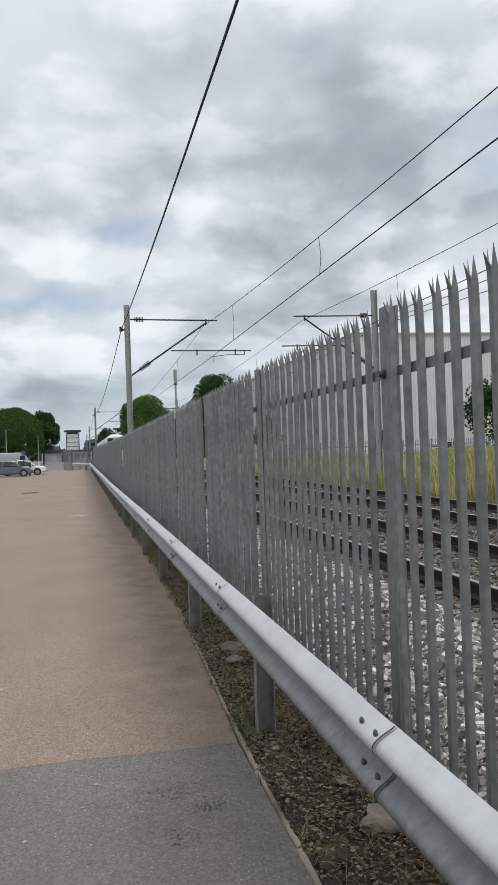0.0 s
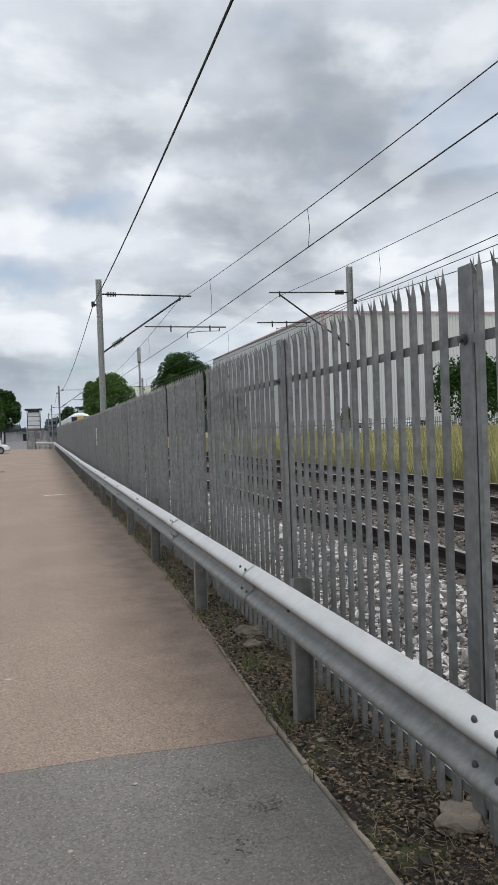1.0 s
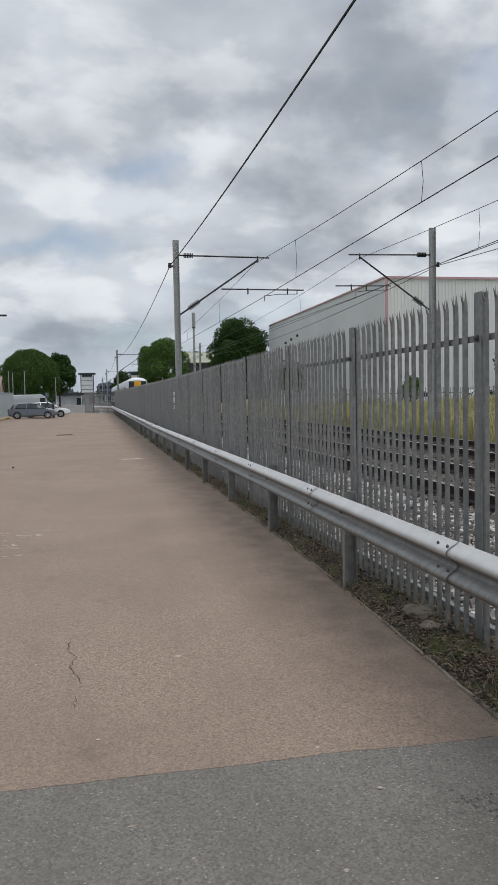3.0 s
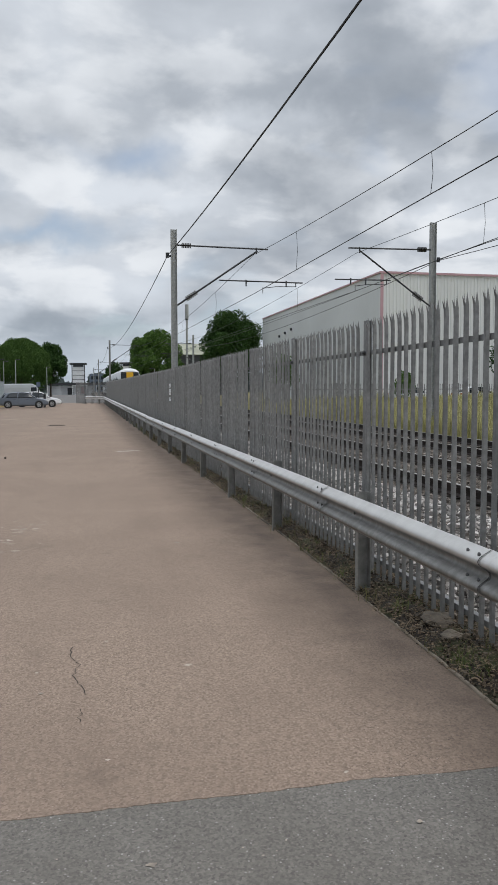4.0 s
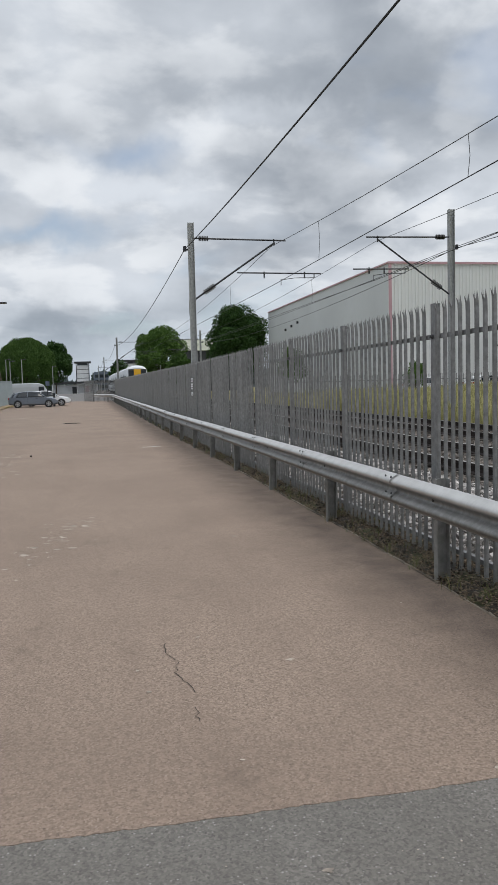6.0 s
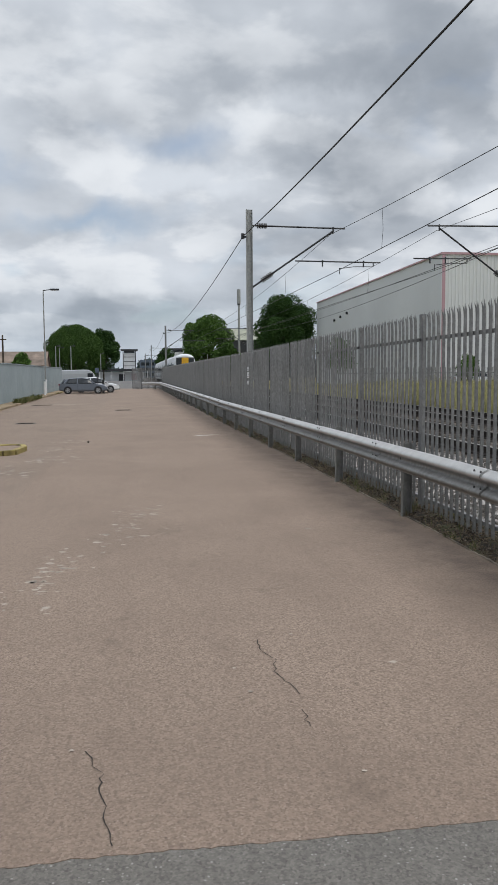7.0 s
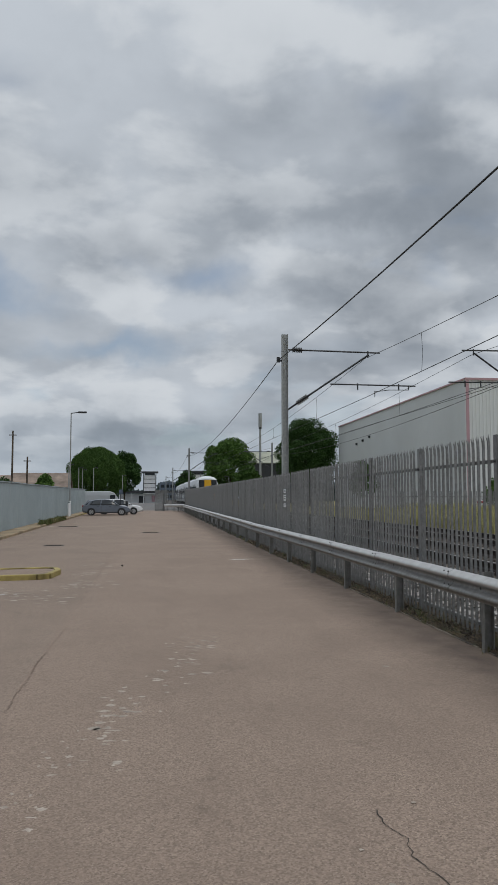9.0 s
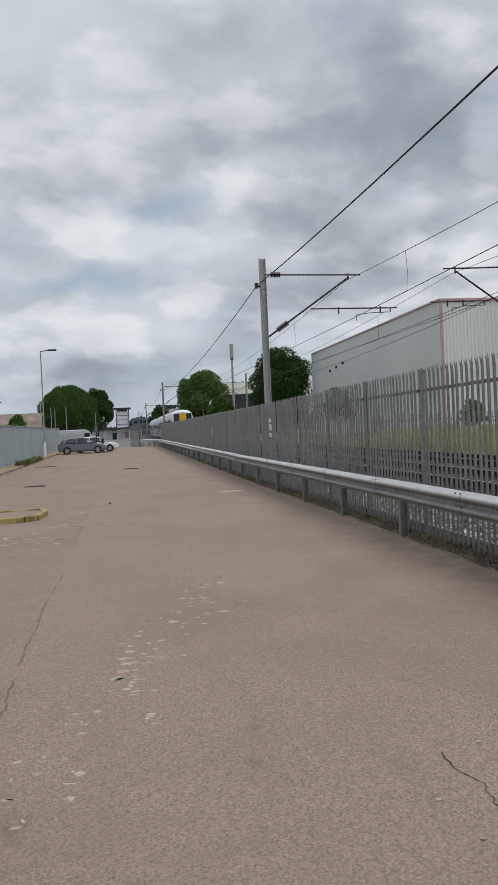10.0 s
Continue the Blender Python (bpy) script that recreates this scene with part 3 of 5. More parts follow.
spots = [(RNG.uniform(-0.45, 0.2), -2 + 40 * RNG.random() ** 1.2) for _ in range(150)]
roots, hs = [], []
for sx, sy in spots:
    for _ in range(RNG.randint(5, 20)):
        roots.append((max(sx, edge_x(sy) + 0.02) + RNG.gauss(0, 0.035), sy + RNG.gauss(0, 0.05), rise(sy) + verge_z(sx)))
        hs.append(RNG.uniform(0.03, 0.16))
tagged(new("verge_weeds", blades("verge_weeds", np.array(roots), np.array(hs), NP.uniform(0.0015, 0.0035, len(hs)), 1.3, M_WEED)),
       "sparse green and straw-coloured weeds on the verge", "weeds", kind="stuff")
bm = bmesh.new()
for _ in range(4200):
    x, yy, a = RNG.uniform(-0.44, 0.15), -2 + 34 * RNG.random() ** 1.3, RNG.uniform(0, 6.28)
    ln = RNG.uniform(0.04, 0.22)
    x = max(x, edge_x(yy) + 0.01)
    p0 = Vector((x, yy, verge_z(x) + RNG.uniform(0.01, 0.05)))
    d = Vector((math.cos(a) * 0.7, math.sin(a), RNG.uniform(-0.05, 0.2)))
    tube(bm, [p0, p0 + d * ln * 0.5 + Vector((0, 0, 0.02)), p0 + d * ln], RNG.uniform(0.001, 0.0024), 4, 0.0006)
tagged(part("dry_twigs", bm, M_TWIG), "dry straw and twigs on the verge", "twigs", kind="stuff")
for sx, sy, s in ((-0.02, 0.24, 0.13), (-0.08, 0.75, 0.05), (-0.08, 3.76, 0.13), (-0.14, 3.4, 0.08)):
    bm = bmesh.new()
    bmesh.ops.create_icosphere(bm, subdivisions=3, radius=s)
    for v in bm.verts:
        v.co *= 1 + 0.45 * noise.noise(v.co / s * 1.3 + Vector((sx * 30, sy, 0))) + 0.18 * noise.noise(v.co / s * 4 + Vector((sy, sx, 0)))
        v.co.z *= 0.38
    tagged(part("rubble_stone", bm, M_KERB, m=pose(sx, sy, verge_z(sx) + 0.02, 0, 0, RNG.uniform(0, 180))), "lump of broken concrete on the verge", "stone", "rubble")

# ---------------------------------------------------------------- railway tracks


def railway(cx):
    tr = thing("railway_track", "railway track with rusty rails on concrete sleepers", "track", pose(cx, 0, RAIL_Z, TILT), "tracks")
    prof = [(-0.075, -0.155), (0.075, -0.155), (0.075, -0.14), (0.012, -0.12), (0.012, -0.04), (0.036, -0.03), (0.036, -0.003), (0.028, 0.0),
            (-0.028, 0.0), (-0.036, -0.003), (-0.036, -0.03), (-0.012, -0.04), (-0.012, -0.12), (-0.075, -0.14)]
    for side in (-0.7525, 0.7525):
        rail = part("rail", prism([(side + a, b) for a, b in prof], (-30, 330)), M_RAIL, tr)
        part("running_surface", boxm(side - 0.03, side + 0.03, -30, 330, -0.001, 0.003), M_RAILTOP, rail, "worn bright rail head")
    me = mesh_of(prism([(-1.25, -0.26), (1.25, -0.26), (1.25, -0.165), (1.15, -0.15), (0.5, -0.145), (0.3, -0.17), (-0.3, -0.17), (-0.5, -0.145), (-1.15, -0.15), (-1.25, -0.165)],
                       (-0.125, 0.125)), "sleeper", M_SLEEPER)
    for i in range(130):
        part("sleeper", me, None, tr, m=pose(RNG.uniform(-0.015, 0.015), -6 + 0.65 * i, -0.045))
    return tr


railway(NEAR_X)
railway(FAR_X)

# ---------------------------------------------------------------- palisade fence
BAY, H, FENCE_Y, BAYS = 2.75, 2.51, 0.20, 33


def pale_mesh():
    """A W-section pale with a triple-pointed splayed head, 2.5 m tall, its front towards -x."""
    prof = [(0.008, -0.0265), (-0.010, -0.016), (0.004, 0.0), (-0.010, 0.016), (0.008, 0.0265)]
    back = [(a + 0.004, b) for a, b in prof]
    vs, fs = [], []

    def ring(z, dx=0.0, squeeze=1.0):
        base = len(vs)
        vs.extend((a + dx, b * squeeze, z) for a, b in prof)
        vs.extend((a + dx, b * squeeze, z) for a, b in back)
        return base

    rings = [ring(-0.13), ring(2.36), ring(2.44, -0.003, 1.02)]
    for a, b in zip(rings, rings[1:]):
        for i in range(4):
            fs.append((a + i, a + i + 1, b + i + 1, b + i))
            fs.append((a + 5 + i, b + 5 + i, b + 6 + i, a + 6 + i))
        fs.append((a, b, b + 5, a + 5))
        fs.append((a + 4, a + 9, b + 9, b + 4))
    r = rings[-1]
    for (i, j), tip in (((0, 1), (-0.004, -0.021, 2.53)), ((1, 3), (-0.034, 0.0, 2.505)), ((3, 4), (-0.004, 0.022, 2.525))):
        t = len(vs)
        vs.append(tip)
        ids = list(range(i, j + 1))
        for a, b in zip(ids, ids[1:]):
            fs.append((r + a, r + b, t))
            fs.append((r + 5 + b, r + 5 + a, t))
        fs.append((r + 5 + i, r + i, t))
        fs.append((r + j, r + 5 + j, t))
    return vs, fs


pv, pf = pale_mesh()
PALE = raw("pale", pv, pf, M_PALE)


def ibeam(w, d, t, z0, z1):
    """An I-section post, flanges facing along x."""
    hw, hd = w / 2, d / 2
    out = [(-hd, -hw), (-hd + t, -hw), (-hd + t, -t / 2), (hd - t, -t / 2), (hd - t, -hw), (hd, -hw),
           (hd, hw), (hd - t, hw), (hd - t, t / 2), (-hd + t, t / 2), (-hd + t, hw), (-hd, hw)]
    return prism(out, (z0, z1), "z")


fence_post_me = mesh_of(ibeam(0.10, 0.055, 0.012, -0.35, H), "fence_post", M_POST)
bm = bmesh.new()
box(bm, 0.022, 0.027, 0.06, BAY - 0.06, -0.0225, 0.0225)
box(bm, 0.027, 0.07, 0.06, BAY - 0.06, 0.0175, 0.0225)
fence_rail_me = mesh_of(bm, "fence_rail", M_POST)
bm = bmesh.new()
tube(bm, [(-0.010, 0, 0), (0.019, 0, 0)], 0.015, 10)
tube(bm, [(0.010, 0, 0), (0.019, 0, 0)], 0.024, 12)
fish_me = mesh_of(bm, "fixing_bolt", M_BOLT)


def fence_run(fence, origin, turn, bays, singles):
    rest_v, rest_f = [], []
    base = Matrix.Translation(origin) @ Matrix.Rotation(radians(turn), 4, "Z")
    for b in range(bays + 1):
        up = rise(origin[1] + b * BAY * math.cos(radians(turn)))
        part("fence_post", fence_post_me, None, fence, m=base @ pose(0.046, b * BAY, up, RNG.uniform(-0.15, 0.15), RNG.uniform(-0.15, 0.15), 0))
        if b == bays:
            break
        part("fence_rail", fence_rail_me, None, fence, m=base @ pose(0, b * BAY, up + 2.19, 0.24 if up else 0))
        part("fence_rail", fence_rail_me, None, fence, m=base @ pose(0, b * BAY, up + 0.17, 0.24 if up else 0))
        if b * BAY < 25 and singles:
            part("fixing_bolt", fish_me, None, fence, m=base @ pose(0, b * BAY, up + 2.19))
        for i in range(17):
            yy = b * BAY + 0.075 + 0.5 * (BAY - 0.15) / 17 + i * (BAY - 0.15) / 17
            m = base @ pose(RNG.uniform(-0.002, 0.003), yy + RNG.uniform(-0.0025, 0.0025), rise(origin[1] + yy * math.cos(radians(turn))) + RNG.uniform(-0.008, 0.008), RNG.uniform(-0.1, 0.1), RNG.uniform(-0.1, 0.1), RNG.uniform(-0.6, 0.6))
            if singles and b in singles:
                part("pale", PALE, None, fence, m=m)
            else:
                o = len(rest_v)
                rest_v.extend(m @ Vector(v) for v in pv)
                rest_f.extend(tuple(k + o for k in f) for f in pf)
    if rest_v:
        tagged(new("far_paling", raw("far_paling", rest_v, rest_f, M_PALE)), kind="stuff").parent = fence


fence = thing("palisade_fence", "weathered grey galvanised steel palisade fence with pointed pales", "fence")
fence_run(fence, (0, FENCE_Y - 2 * BAY, 0), 0, BAYS + 2, range(1, 18))
END_Y = FENCE_Y + BAYS * BAY
turned = thing("palisade_fence", "grey palisade fence turning across the end of the road", "fence")
fence_run(turned, (0, END_Y + 0.2, 0), 62, 1, None)
fence_run(turned, (-2.55, END_Y + 1.6, 0), 20, 1, None)

# small white notices on the fence, writing too small to read
for z, hh, w in ((1.97, 0.12, 0.40), (1.77, 0.18, 0.44), (1.54, 0.11, 0.40)):
    s = thing("fence_sign", "small white notice plate fixed to the palisade fence", "sign", pose(-0.045, 23.0, z), "fence notices")
    part("plate", boxm(-0.003, 0.0, -w / 2, w / 2, -hh / 2, hh / 2), M_WHITE, s)
    for q in range(2):
        part("text_bar", boxm(-0.005, -0.003, -w * 0.36, w * (0.2 + 0.12 * q), hh * (0.12 - 0.36 * q), hh * (0.26 - 0.36 * q)), M_DARK, s, "dark unreadable line of writing")

# ---------------------------------------------------------------- crash barrier
SPAN, POST0, JOINT0, BEAMS = 3.2, 1.68, 2.48, 27
barrier = thing("crash_barrier", "galvanised steel corrugated crash barrier on short posts", "crash barrier")
knots = ((0.468, -0.352), (0.478, -0.362), (0.500, -0.396), (0.514, -0.420), (0.526, -0.433), (0.540, -0.437), (0.554, -0.433), (0.567, -0.420),
         (0.584, -0.394), (0.600, -0.371), (0.611, -0.363), (0.622, -0.361), (0.633, -0.363), (0.644, -0.371), (0.660, -0.394), (0.677, -0.420),
         (0.690, -0.434), (0.704, -0.439), (0.718, -0.435), (0.732, -0.423), (0.748, -0.400), (0.766, -0.366), (0.776, -0.352))
LIFT = 0.086   # the beam's top edge stands at 0.86 m
Wp = [(x, z + LIFT) for z, x in knots]


def beam_mesh(length, lap):
    bm = bmesh.new()
    rows = []
    for yv, off in ((0, 0.004), (0.30, 0.004), (0.34, 0.0), (length - 0.002, 0.0), (length + lap, 0.0)):
        front = [bm.verts.new((a - off, yv, z)) for a, z in Wp]
        rows.append(front + [bm.verts.new((a - off + 0.0035, yv, z)) for a, z in reversed(Wp)])
    n5 = len(rows[0])
    for ra, rb in zip(rows, rows[1:]):
        for i in range(n5):
            bm.faces.new((ra[i], rb[i], rb[(i + 1) % n5], ra[(i + 1) % n5]))
    bm.faces.new(rows[0])
    bm.faces.new(rows[-1][::-1])
    bmesh.ops.recalc_face_normals(bm, faces=bm.faces)
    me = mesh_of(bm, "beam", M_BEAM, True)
    me.set_sharp_from_angle(angle=radians(50))
    return me


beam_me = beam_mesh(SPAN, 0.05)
bm = bmesh.new()
lipa = [bm.verts.new((a - 0.0085, 0.0, z + 0.003)) for a, z in Wp]
lipb = [bm.verts.new((a - 0.0085, 0.010, z + 0.003)) for a, z in Wp]
for a, b, c, d in zip(lipa, lipa[1:], lipb[1:], lipb):
    bm.faces.new((a, d, c, b))
bmesh.ops.solidify(bm, geom=bm.faces[:], thickness=0.004)
lip_me = mesh_of(bm, "lap_edge", M_BOLT)
bm = bmesh.new()
bmesh.ops.create_uvsphere(bm, u_segments=10, v_segments=6, radius=0.017)
for v in bm.verts:
    v.co.x *= 0.5
bolt_me = mesh_of(bm, "bolt", M_BOLT, True)


def face_x(z):
    return float(np.interp(z, [p[1] for p in Wp], [p[0] for p in Wp]))


bpost_me = mesh_of(prism([(0.0, -0.045), (0.006, -0.045), (0.006, 0.024), (0.114, 0.024), (0.114, -0.045), (0.12, -0.045), (0.12, 0.03), (0.0, 0.03)], (-0.45, 0.905), "z"), "barrier_post", M_BEAM_POST)
for i in range(-2, BEAMS):
    y0 = JOINT0 + SPAN * i
    up = rise(y0)
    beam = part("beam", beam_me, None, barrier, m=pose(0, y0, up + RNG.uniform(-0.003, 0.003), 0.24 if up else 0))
    if i < 14:
        part("lap_edge", lip_me, None, beam, "dark overlap seam")
        for dy in (0.05, 0.19):
            for z in (0.742 + LIFT, 0.580 + LIFT):
                part("bolt", bolt_me, None, beam, m=pose(face_x(z) - 0.006, dy + (0.02 if z < 0.7 else 0.0), z))
    part("barrier_post", bpost_me, None, barrier, m=pose(-0.35, POST0 + SPAN * i, rise(POST0 + SPAN * i), RNG.uniform(-0.8, 0.8), RNG.uniform(-0.5, 0.5)))
    if i < 14:
        part("bolt", bolt_me, None, barrier, m=pose(face_x(0.72) - 0.006, POST0 + SPAN * i, rise(POST0 + SPAN * i) + 0.72))
# the barrier bends away at its far end
TAIL_Y = JOINT0 + SPAN * BEAMS
part("beam", beam_me, None, barrier, m=Matrix.Translation((-0.02, TAIL_Y, rise(TAIL_Y))) @ Matrix.Rotation(radians(40), 4, "Z"))
part("barrier_post", bpost_me, None, barrier, m=pose(-0.9, TAIL_Y + 1.4, rise(TAIL_Y), 0, 0, 40))

# ---------------------------------------------------------------- overhead line masts


def insulator(bm, a, b, r=0.055):
    a, b = Vector(a), Vector(b)
    tube(bm, [a, b], r * 0.35, 8)
    nn = 6
    for i in range(nn):
        c = a.lerp(b, (i + 0.5) / nn)
        d = (b - a).normalized() * 0.014
        tube(bm, [c - d, c + d], r, 10)


def mast(x, y, side, label, top, lift, tube_x, strut_x, reg):
    """A line mast; side is +1 where its bracket reaches towards +x; lift raises the whole bracket."""
    mm = thing("catenary_mast", label, "mast", pose(x, y, -0.35), "overhead line masts")
    g0 = 0.35 + lift
    part("column", ibeam(0.20, 0.20, 0.014, 0, top + 0.35), M_MAST, mm, "pale grey H-section steel column")
    s = side
    part("top_tube", tubem([(s * 0.1, 0, 6.79 + g0), (s * tube_x, 0, 6.75 + g0)], 0.028), M_DARK, mm)
    bm = bmesh.new()
    insulator(bm, (s * 0.26, 0, 6.79 + g0), (s * 0.60, 0, 6.785 + g0), 0.09)
    part("insulator", bm, M_INSUL, mm)
    foot, head = Vector((s * 0.1, 0, 4.74 + g0)), Vector((s * strut_x, 0, 6.68 + g0))
    part("strut", tubem([foot, head], 0.032), M_DARK, mm)
    bm = bmesh.new()
    insulator(bm, foot.lerp(head, 0.11), foot.lerp(head, 0.24), 0.095)
    part("insulator", bm, M_INSUL, mm)
    r0, r1 = reg
    part("registration_arm", tubem([(s * r0, 0, 5.64 + g0), (s * r1, 0, 5.62 + g0)], 0.024), M_DARK, mm)
    away = 1 if r1 > 4 else -1
    ax = r1 - 0.25 if away > 0 else r0 + 0.15
    bm = bmesh.new()
    tube(bm, [(s * ax, 0, 5.63 + g0), (s * ax, 0, 5.48 + g0)], 0.018, 6)
    tube(bm, [(s * ax, 0, 5.48 + g0), (s * (ax - away * 0.7), 0, 5.47 + g0), (s * (ax - away * 1.2), 0, 5.40 + g0)], 0.013, 6)
    tube(bm, [(s * (ax - away * 1.2), 0, 5.43 + g0), (s * (ax - away * 1.2), 0, 5.22 + g0)], 0.012, 6)
    part("steady_arm", bm, M_DARK, mm)
    for cx, zz in ((tube_x - 0.42, 6.75), (r0 + 0.95, 5.63), (r1 - 0.6, 5.63)):
        part("clamp", tubem([(s * cx, 0, zz + 0.05 + g0), (s * cx, 0, zz - 0.17 + g0)], 0.026, 6), M_DARK, mm)
    bm = bmesh.new()
    box(bm, -s * 0.26, -s * 0.1, -0.03, 0.03, 6.38 + g0, 6.44 + g0)
    tube(bm, [(-s * 0.22, 0, 6.35 + g0), (-s * 0.22, 0, 6.52 + g0)], 0.06, 8)
    part("feeder_bracket", bm, M_DARK, mm)
    part("baseplate", boxm(-0.22, 0.22, -0.22, 0.22, 0.0, 0.06), M_KERB, mm, "concrete base")
    return mm


LEFT_X, RIGHT_X = 0.39, 9.95
left_mast = mast(LEFT_X, 25.45, 1, "grey steel overhead line mast with bracket arm over the track", 7.31, 0.0, 3.32, 2.93, (1.58, 4.58))
right_mast = mast(RIGHT_X, 25.48, -1, "grey steel overhead line mast beyond the tracks", 7.95, 0.17, 3.26, 2.85, (1.65, 3.77))
for yy in (90.5, 155.0, 220.0, -37.0):
    copy_thing(left_mast, pose(LEFT_X, yy, -0.35 + rise(yy)))
    copy_thing(right_mast, pose(RIGHT_X, yy - 1.0, -0.35 + rise(yy)))

MASTS = (-37.0, 25.46, 90.5, 155.0, 220.0)


def wire(name, label, xs, z_at, sag, r, group=""):
    """A line that sags between the masts; xs its sideways place at each mast."""
    pts = []
    for (a, b), (xa, xb) in zip(zip(MASTS, MASTS[1:]), zip(xs, xs[1:])):
        for i in range(21):
            u = i / 20
            pts.append((xa + (xb - xa) * u, a + (b - a) * u, z_at + rise(a) + (rise(b) - rise(a)) * u - sag * 4 * u * (1 - u)))
    return tagged(part(name, tubem(pts, r, 6), M_WIRE), label, "wire", group or "overhead wires")


wire("feeder_cable", "thick black feeder cable slung between masts", (-0.30, 0.18, 0.18, 0.18, 0.18), 6.43, 0.85, 0.015)
for xs, lift, sag in (((3.2, 3.2, 2.8, 3.2, 3.0), 0.0, 0.90), ((6.4, 7.0, 6.4, 6.8, 6.4), 0.2, 0.76)):
    wire("messenger_wire", "thin catenary wire above the track", xs, 6.55 + lift, sag, 0.008)
    wire("contact_wire", "taut contact wire over the track", xs, 5.20 + lift, 0.0, 0.010)
    for a, b, xa, xb in zip(MASTS, MASTS[1:3], xs, xs[1:]):
        for u in (0.12, 0.3, 0.5, 0.77, 0.91) if lift == 0 else (0.12, 0.3, 0.55, 0.85):
            X, Y = xa + (xb - xa) * u, a + (b - a) * u
            level = rise(a) + (rise(b) - rise(a)) * u + lift
            top, low = 6.55 + level - sag * 4 * u * (1 - u), 5.20 + level
            tagged(part("dropper", tubem([(X, Y, top), (X + 0.03, Y, (top + low) / 2), (X, Y + 0.02, low)], 0.006, 5), M_WIRE), "thin dropper between catenary and contact wire", "wire", "droppers")
wire("feeder_cable", "thin return cable on the masts beyond the tracks", (10.17,) * 5, 6.62, 0.2, 0.012)
wire("feeder_cable", "thin return cable on the masts beyond the tracks", (10.19,) * 5, 6.58, 0.8, 0.012)

# ---------------------------------------------------------------- trees


def tree(name, label, x, y, height, radius, leaf, mat, seed, leaves=7000, bottom=0.25, droop=0.0, squash=1.0, trunk_h=None, dome=False):
    """Tapered trunk, limbs, and a crown of many small leaf clumps with gaps."""
    rr = random.Random(seed)
    gen = np.random.default_rng(seed)
    tr = thing(name, label, "tree", pose(x, y, land_z(x) if x > 0.3 else -0.36))
    th = trunk_h or height * 0.35
    bm = bmesh.new()
    tube(bm, [(0, 0, 0), (0.1, 0.05, th * 0.6), (0.0, 0.1, height * 0.7)], radius * 0.07, 9, radius * 0.025)
    part("trunk", bm, M_BARK, tr)
    bm = bmesh.new()
    blobs = []
    for i in range(90 if dome else 60):
        a, el2 = rr.uniform(0, 6.283), rr.uniform(-0.4, 1.45)
        k3 = rr.uniform(0.74, 0.80) if dome else rr.uniform(0.55, 0.88)
        ce = Vector((math.cos(a) * math.cos(el2) * radius * k3, math.sin(a) * math.cos(el2) * radius * k3,
                     height * (bottom + (1 - bottom) * 0.47) + math.sin(el2) * height * (1 - bottom) * 0.5 * k3 * squash))
        blobs.append((ce, radius * (rr.uniform(0.2, 0.26) if dome else rr.uniform(0.15, 0.36))))
        if i % 4 == 0:
            tube(bm, [(0, 0, th * rr.uniform(0.7, 1.2)), ce * 0.5 + Vector((0, 0, th * 0.4)), ce], radius * 0.025, 5, 0.02)
    part("limbs", bm, M_BARK, tr)
    blobs.append((Vector((0, 0, height * (bottom + (1 - bottom) * 0.45))), radius * 0.86))
    weight = np.array([b[1] ** 2 for b in blobs])
    pick = gen.choice(len(blobs), leaves, p=weight / weight.sum())
    cen = np.array([tuple(b[0]) for b in blobs])[pick]
    rad = np.array([b[1] for b in blobs])[pick]
    d = gen.normal(size=(leaves, 3))
    d /= np.linalg.norm(d, axis=1, keepdims=True)
    pos = cen + d * (rad * gen.uniform(0.72, 1.12, leaves))[:, None]
    pos[:, 2] = np.clip(pos[:, 2], height * bottom * 0.7, None)
    if droop:
        pos[:, 2] -= droop * gen.uniform(0, 1, leaves) ** 2 * height * 0.4
        pos[:, 2] = np.clip(pos[:, 2], 0.6, None)
    u = gen.normal(size=(leaves, 3)) + d * 0.2
    u /= np.linalg.norm(u, axis=1, keepdims=True)
    if droop:
        u = u * 0.35 + np.array([0, 0, -1.0])
        u /= np.linalg.norm(u, axis=1, keepdims=True)
    if dome:
        u = u * 0.5 + np.array([0, 0, -0.8])
        u /= np.linalg.norm(u, axis=1, keepdims=True)
    w = np.cross(u, gen.normal(size=(leaves, 3)))
    w /= np.linalg.norm(w, axis=1, keepdims=True)
    s = leaf * gen.uniform(0.6, 1.4, leaves)[:, None]
    ratio = 0.25 if droop else 0.55
    bend = np.cross(u, w) * s * 0.25
    pts = np.stack([pos - u * s, pos + w * s * ratio + bend, pos + u * s, pos - w * s * ratio + bend], 1)
    faces = (np.array([(0, 1, 2, 3)])[None] + 4 * np.arange(leaves)[:, None, None]).reshape(-1, 4)
    me = bpy.data.meshes.new("crown")
    me.from_pydata(pts.reshape(-1, 3).tolist(), [], faces.tolist())
    me.materials.append(mat)
    me.update()
    part("crown", me, None, tr)
    return tr


tree("tree", "large round green broadleaf tree behind the fence", 10.4, 147, 13.1, 4.75, 0.17, M_LEAF, 3, 42000, 0.10)
tree("tree", "dense dark green tree beside the warehouse", 20.2, 118, 13.4, 4.85, 0.15, M_LEAFD, 8, 46000, 0.08)
tree("willow_tree", "broad rounded willow with fine drooping foliage", -16.4, 185, 14.4, 6.9, 0.14, M_WILLOW, 11, 120000, 0.04, 0.0, 1.0, dome=True)
tree("tree", "dark uneven tree behind the willow", -10.3, 194, 13.9, 4.0, 0.22, M_LEAFD, 14, 18000, 0.15)
tree("tree", "small light green tree by the platform", 13.6, 142, 7.8, 2.6, 0.22, M_WILLOW, 17, 6000, 0.1)
